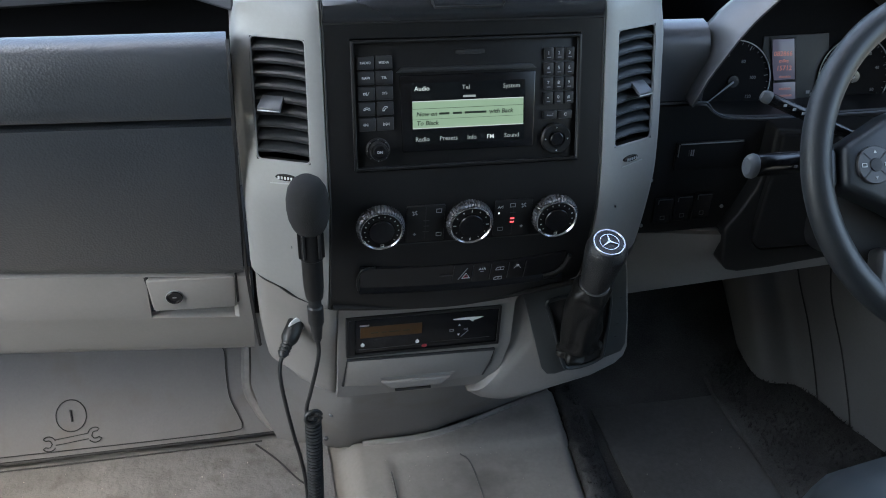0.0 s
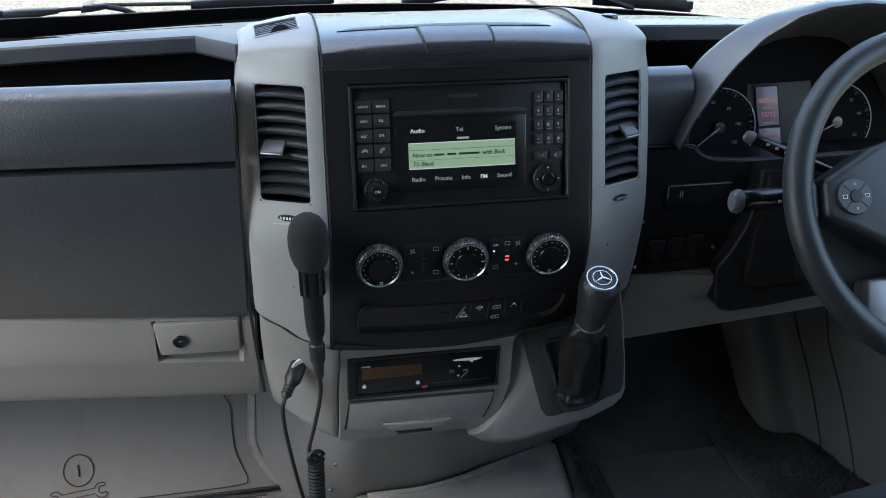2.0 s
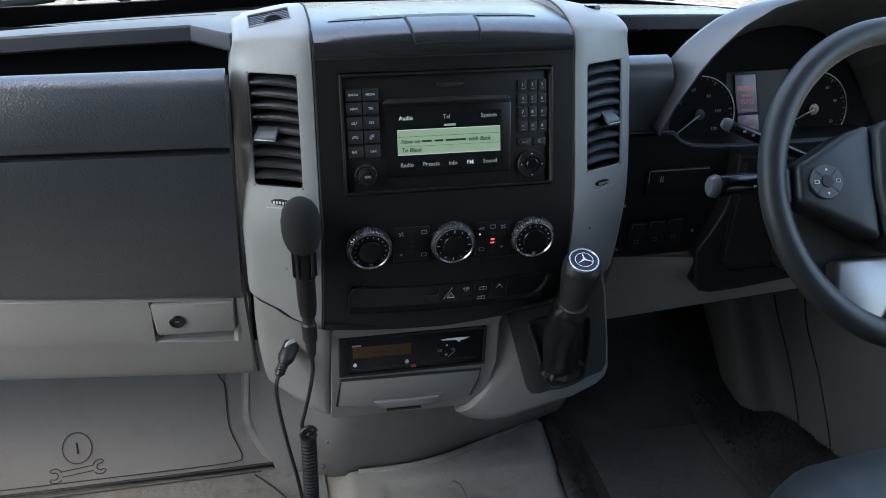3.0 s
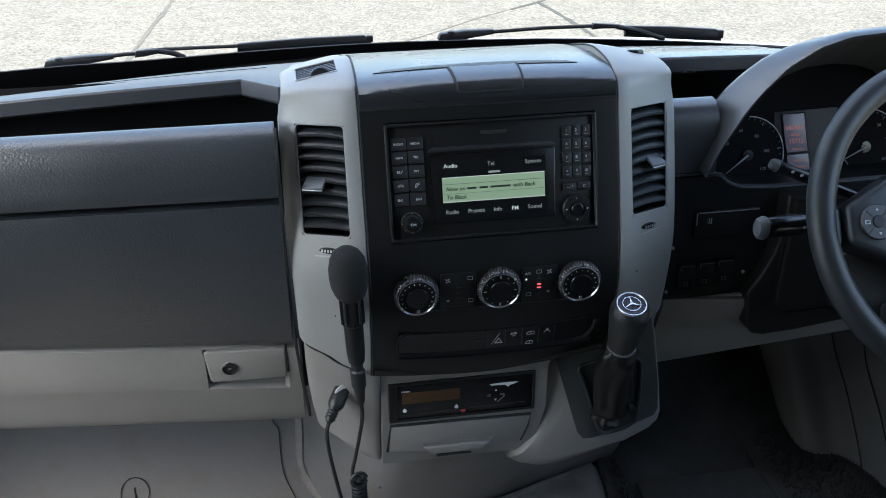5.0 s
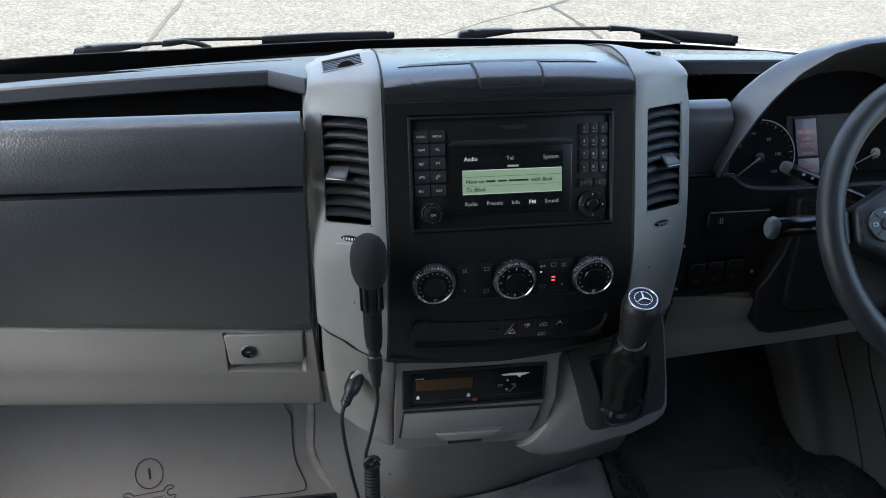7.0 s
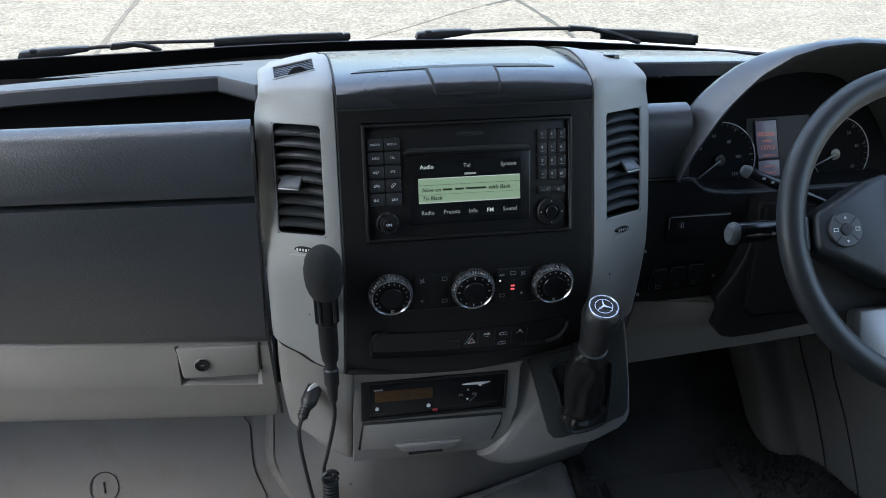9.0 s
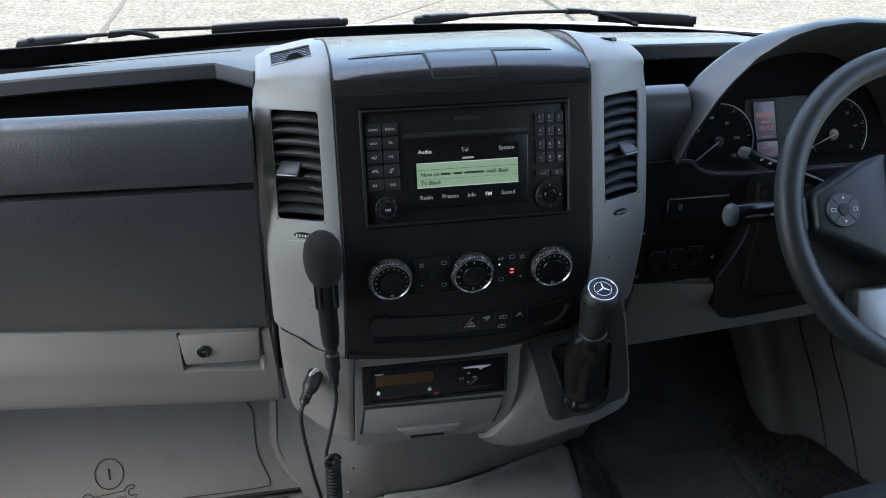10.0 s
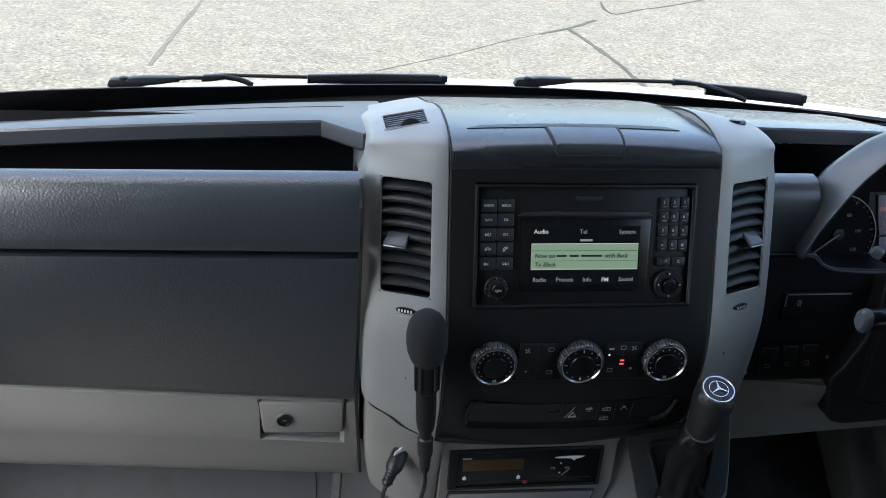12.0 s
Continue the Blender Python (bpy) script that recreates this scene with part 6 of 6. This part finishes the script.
for s in (-1, 1):
    part("clip_arm", box(0.0045, 0.006, 0.030, MM @ pose(s * 0.0115, 0.004, -0.045), 0.001), BLACK, mic)
for s in (-1, 1):
    part("prong", box(0.0028, 0.003, 0.030, MM @ pose(s * 0.0080, 0.0118, -0.043), 0.0008), KEY, mic)
part("bracket", box(0.016, 0.034, 0.022, MM @ pose(0.0, -0.024, -0.050), 0.003), BLACK, mic)
part("body", lathe([(0.0110, -0.055), (0.0112, -0.080), (0.0108, -0.100), (0.0096, -0.112), (0.0088, -0.1145)], MM, 28), BLACK, mic)
part("connector", lathe([(0.0070, -0.113), (0.0072, -0.124), (0.0088, -0.126), (0.0088, -0.146), (0.0070, -0.150), (0.0055, -0.166), (0.0040, -0.172)], MM, 24), RUBBER, mic)
for k in range(5):
    part("strain_ring", lathe([(0.0060 - 0.0003 * k, 0.0), (0.0066 - 0.0003 * k, 0.0012), (0.0060 - 0.0003 * k, 0.0024)], MM @ pose(0, 0, -0.1540 - 0.0038 * k), 16), RUBBER, mic)
cable = thing("microphone_cable", "thin black cable with a hanging coiled section", "cable", at=(-0.17, -0.02, 1.0))
lead = flow([MM @ Vector((0, 0, -0.17)), (-0.1675, -0.040, 1.075), (-0.1705, -0.032, 1.045), (-0.1780, -0.026, 1.005), (-0.1825, -0.022, 0.982), (-0.1815, -0.028, 0.972), (-0.1745, -0.034, 0.9745)], 10)
part("lead", tube(lead, 0.0024, 8), RUBBER, cable)
turns, per = 52, 14
coil = []
for k in range(turns * per + 1):
    f = k / (turns * per)
    a = 2 * math.pi * k / per
    cx, cy, cz = -0.1755 - 0.006 * f + 0.004 * math.sin(2.2 * f), -0.022 + 0.01 * f, 0.972 - 0.285 * f
    coil.append((cx + 0.0082 * math.cos(a), cy - 0.0082 * math.sin(a), cz))
part("coil", tube(coil, 0.0023, 6), RUBBER, cable, "coiled black cable")
loop = [(-0.1755 + 0.0095 * math.cos(a), -0.031 + 0.002 * math.cos(a), 0.974 + 0.0095 * math.sin(a)) for a in spread_out(0.2, 1.9 * math.pi, 20)]
part("coil_start", tube(loop, 0.0024, 8), RUBBER, cable)
jack = thing("jack_plug", "angled black jack plug in a chrome socket, with its cable", "jack plug", at=(-0.187, 0.05, 1.06))
# Pale plate colour stands in for highlights on the metal socket.
part("socket_plate", lathe([(0.0118, 0.0), (0.0118, 0.0016), (0.009, 0.0026), (0.0, 0.0026)], axes(Vector((-0.1812, 0.0385, 1.0630)), Vector((0.9, 0.42, 0)).normalized(), (0, 0, 1), Vector((0.42, -0.9, 0)).normalized()), 28, squash=(1.45, 0.85)), GLINTMETAL, jack, "bright metal socket plate")
P0, P1 = Vector((-0.186, 0.043, 1.0615)), Vector((-0.2045, 0.012, 1.0405))
pd = (P1 - P0).normalized()
PM = axes(P0, pd.orthogonal().normalized(), pd.cross(pd.orthogonal().normalized()), pd)
part("plug", lathe([(0.0078, -0.006), (0.0102, -0.002), (0.0106, 0.022), (0.0092, 0.026), (0.0066, 0.030), (0.0058, 0.044), (0.0036, 0.048)], PM, 24), RUBBER, jack)
for k in range(4):
    part("strain_ring", lathe([(0.0064, 0.0), (0.0074, 0.0012), (0.0064, 0.0024)], PM @ pose(0, 0, 0.0285 + 0.0042 * k), 16), RUBBER, jack)
part("lead", tube(flow([P1, (-0.2100, 0.006, 1.025), (-0.2095, 0.004, 1.00), (-0.2050, 0.003, 0.965), (-0.1985, 0.002, 0.925), (-0.1910, 0.001, 0.885), (-0.1850, -0.002, 0.83), (-0.182, -0.01, 0.70)], 8), 0.0025, 8), RUBBER, jack)


# ---- wipers ----
def wiper(label, line, blade, bend):
    """line: the pivot, the end of its cover, the hinge and the end of the hinge; blade: heel, tip and its fall; bend: where the arm meets the blade."""
    pv, ce, hg, he = (Vector(q) for q in line)
    w = thing("wiper", label, "wiper", "windscreen wipers", at=pv)
    cover = [pv + Vector((-0.004, 0, -0.004)), pv + Vector((0, 0, 0.006)), pv.lerp(ce, 0.45) + Vector((0, 0, 0.007)), ce + Vector((0, 0, 0.004)), ce + Vector((0, 0, -0.003)), pv.lerp(ce, 0.55) + Vector((0, 0, -0.006)), pv.lerp(ce, 0.30) + Vector((0, 0, -0.009)), pv + Vector((0.004, 0, -0.008))]
    part("pivot_cover", prism(cover, (0, 0.016, 0), 0.0022), WIPER, w, "flat black pivot cover")
    part("pivot_nut", lathe([(0.006, 0.0), (0.006, 0.004), (0.0, 0.006)], Matrix.Translation(pv.lerp(ce, 0.2) + Vector((0, 0.004, 0.004))), 14), WIPER, w)
    part("arm", tube([pv.lerp(ce, 0.6) + Vector((0, 0.004, 0.001)), ce.lerp(hg, 0.5) + Vector((0, 0.004, 0.0015)), hg + Vector((0, 0.004, 0))], 0.0030, 8), WIPER, w)
    part("hinge", prism([hg + Vector((-0.003, -0.002, -0.005)), hg + Vector((0.0, -0.002, 0.005)), he + Vector((0, -0.002, 0.0035)), he + Vector((0.002, -0.002, -0.003)), hg + Vector((0.012, -0.002, -0.004))], (0, 0.012, 0), 0.0015), WIPER, w, "folded hinge bracket")
    part("arm_end", tube(flow([he, he.lerp(Vector(bend), 0.5) + Vector((0, 0, 0.002)), bend], 6), 0.0042, 8), WIPER, w)
    heel, tip, fall = Vector(blade[0]), Vector(blade[1]), blade[2]
    down = Vector((0, 0, -1))
    if heel.x - he.x > 0.05:
        part("rail", tube([hg.lerp(he, 0.4) + Vector((0, 0.005, 0.002)), he + Vector((0, 0.005, 0.0015)), heel + Vector((0.01, 0.005, -0.004))], 0.0028, 8), WIPER, w)
    part("blade", prism([heel, heel.lerp(tip, 0.5) + Vector((0, 0, 0.0015)), tip + (tip - heel) * -0.03, tip + down * fall * 0.55, tip + down * fall, heel + down * fall * 0.8], (0, 0.010, 0), 0.0020), WIPER, w, "blue-black wiper blade with a spoiler edge")
    part("rubber", tube([heel + down * fall * 0.9 + Vector((0, 0.004, 0)), tip + down * fall * 1.05 + Vector((0.004, 0.004, 0))], 0.0026, 6), RUBBER, w)
    part("end_cap", box(0.010, 0.011, fall * 0.8, Matrix.Translation(tip + down * fall * 0.5 + Vector((0.002, 0.005, 0))), 0.002), WIPER, w)
    return w


wiper("long black wiper resting along the windscreen base", ((-0.5785, 0.50, 1.392), (-0.4785, 0.50, 1.3995), (-0.4455, 0.50, 1.4025), (-0.412, 0.50, 1.4055)), ((-0.295, 0.50, 1.4105), (-0.092, 0.50, 1.4145), 0.0125), (-0.374, 0.50, 1.394))
wiper("long black wiper resting on the driver side", ((0.022, 0.50, 1.4045), (0.110, 0.50, 1.4095), (0.273, 0.50, 1.411), (0.312, 0.50, 1.409)), ((0.327, 0.50, 1.409), (0.492, 0.50, 1.396), 0.017), (0.395, 0.50, 1.385))

# ---- driver's seat ----
seat = thing("driver_seat", "blue-grey vinyl driver seat with a rounded front edge", "seat", at=(0.5, -0.6, 0.9))
cush = []
for y, z in ((-0.95, 1.03), (-0.80, 1.04), (-0.50, 1.055), (-0.40, 1.058), (-0.345, 1.055), (-0.31, 1.043), (-0.292, 1.02), (-0.288, 0.98), (-0.295, 0.93), (-0.32, 0.90)):
    cush.append([(x, y - 0.06 * abs((x - 0.525) / 0.26) ** 3 * (z > 0.9), z - 0.030 * max(0, abs((x - 0.525) / 0.26) - 0.75) / 0.25 + 0.012 * math.exp(-((abs(x - 0.5) - 0.2) / 0.05) ** 2)) for x in spread_out(0.265, 0.785, 24)])
part("cushion", sheet(cush, (0, -0.01, -0.06)), SEATCLOTH, seat)
part("side_bolster", tube(flow([(0.295, -0.39, 0.985), (0.275, -0.47, 1.0), (0.265, -0.7, 1.0), (0.265, -0.95, 1.0)], 5), 0.032, 12), SEATCLOTH, seat)
part("seam", tube([(x, -0.43, 1.0615 + 0.012 * math.exp(-((abs(x - 0.5) - 0.2) / 0.05) ** 2)) for x in spread_out(0.29, 0.72, 12)], 0.002, 5), DEEP, seat)
part("backrest", sheet([[(x, -0.95 - 0.25 * f - 0.03 * math.cos((x - 0.5) * 6), 1.02 + 0.62 * f) for x in spread_out(0.23, 0.77, 8)] for f in spread_out(0, 1, 5)], (0, -0.10, -0.02)), SEATCLOTH, seat)
part("seat_box", box(0.46, 0.55, 0.235, pose(0.5, -0.66, 0.795), 0.02), DEEP, seat)
seat.location += Vector((0, 0.035, 0.010))

# ---- pedals ----
pedal = thing("pedal", "black ribbed pedal in the dark driver footwell", "pedal", "pedals", at=(0.47, 0.38, 0.82))
part("pad", box(0.06, 0.012, 0.055, pose(0.47, 0.38, 0.82, -35), 0.004), DEEP, pedal)
part("arm", tube(flow([(0.47, 0.39, 0.83), (0.47, 0.43, 0.92), (0.47, 0.42, 1.06)], 5), 0.008, 8), DEEP, pedal)
for k in range(4):
    part("rib", box(0.052, 0.003, 0.004, pose(0.47, 0.3735 + 0.0075 * (k - 1.5), 0.8165 + 0.0107 * (k - 1.5), -35), 0.001), DEEP, pedal)
copy_thing(pedal, pose(0.60, 0.44, 0.86))
pedal.location += Vector((0, 0.06, 0.04))


# ---- loose fibres and grit ----
def scatter(name, label, category, spots, mat, low, high, flat):
    """Many small three-sided tufts or crumbs in one mesh."""
    verts, faces = [], []
    for p in spots:
        h, w = random.uniform(low, high), random.uniform(low, high) * flat
        a = random.uniform(0, 2 * math.pi)
        base = len(verts)
        for k in range(3):
            verts.append((p.x + w * math.cos(a + 2.1 * k), p.y + w * math.sin(a + 2.1 * k), p.z - 0.001))
        verts.append((p.x + random.uniform(-0.6, 0.6) * h, p.y + random.uniform(-0.6, 0.6) * h, p.z + h * (1 if flat < 1 else 0.6)))
        faces += [(base, base + 1, base + 3), (base + 1, base + 2, base + 3), (base + 2, base, base + 3), (base + 2, base + 1, base)]
    me = bpy.data.meshes.new(name)
    me.from_pydata(verts, [], faces)
    me.materials.append(mat)
    return tagged(new(name, me), label, category, kind="stuff")


random.seed(11)
tufts = []
for k in range(4200):
    y = random.uniform(-0.25, 0.44)
    right = lerp([(-0.4, 0.85), (0.05, 0.75), (0.123, 0.716), (0.174, 0.695), (0.226, 0.68), (0.258, 0.65), (0.394, 0.665), (0.5, 0.675)], y)
    x = random.uniform(0.545, right - 0.004)
    tufts.append(Vector((x, y, 0.690 + 0.02 * (x - 0.53) / (right - 0.53))))
for k in range(1500):
    y = random.uniform(-0.35, 0.33)
    tufts.append(Vector((0.241 + 0.085 * (y - 0.08) + random.uniform(-0.008, 0.03), y - 0.015, 0.692 + random.uniform(-0.002, 0.004))))
scatter("carpet_fibres", "short dark carpet fibres standing up roughly", "carpet", tufts, FUZZ, 0.002, 0.006, 0.3)
crumbs = []
for k in range(110):
    x, y = random.uniform(-0.10, 0.20), random.uniform(-0.15, 0.20)
    crumbs.append(Vector((x + 0.002, y - 0.018, hump_z(x, y) + 0.001)))
for k in range(160):
    crumbs.append(Vector((random.uniform(-0.75, -0.18), random.uniform(-0.05, 0.26), FLOOR_Z + 0.0035)))
for k in range(24):
    crumbs.append(Vector((random.uniform(0.31, 0.60), random.uniform(-0.2, 0.30), 0.683)))
scatter("floor_grit", "pale crumbs of grit on the cab floor", "grit", crumbs, GRIT, 0.0005, 0.0014, 1.2)
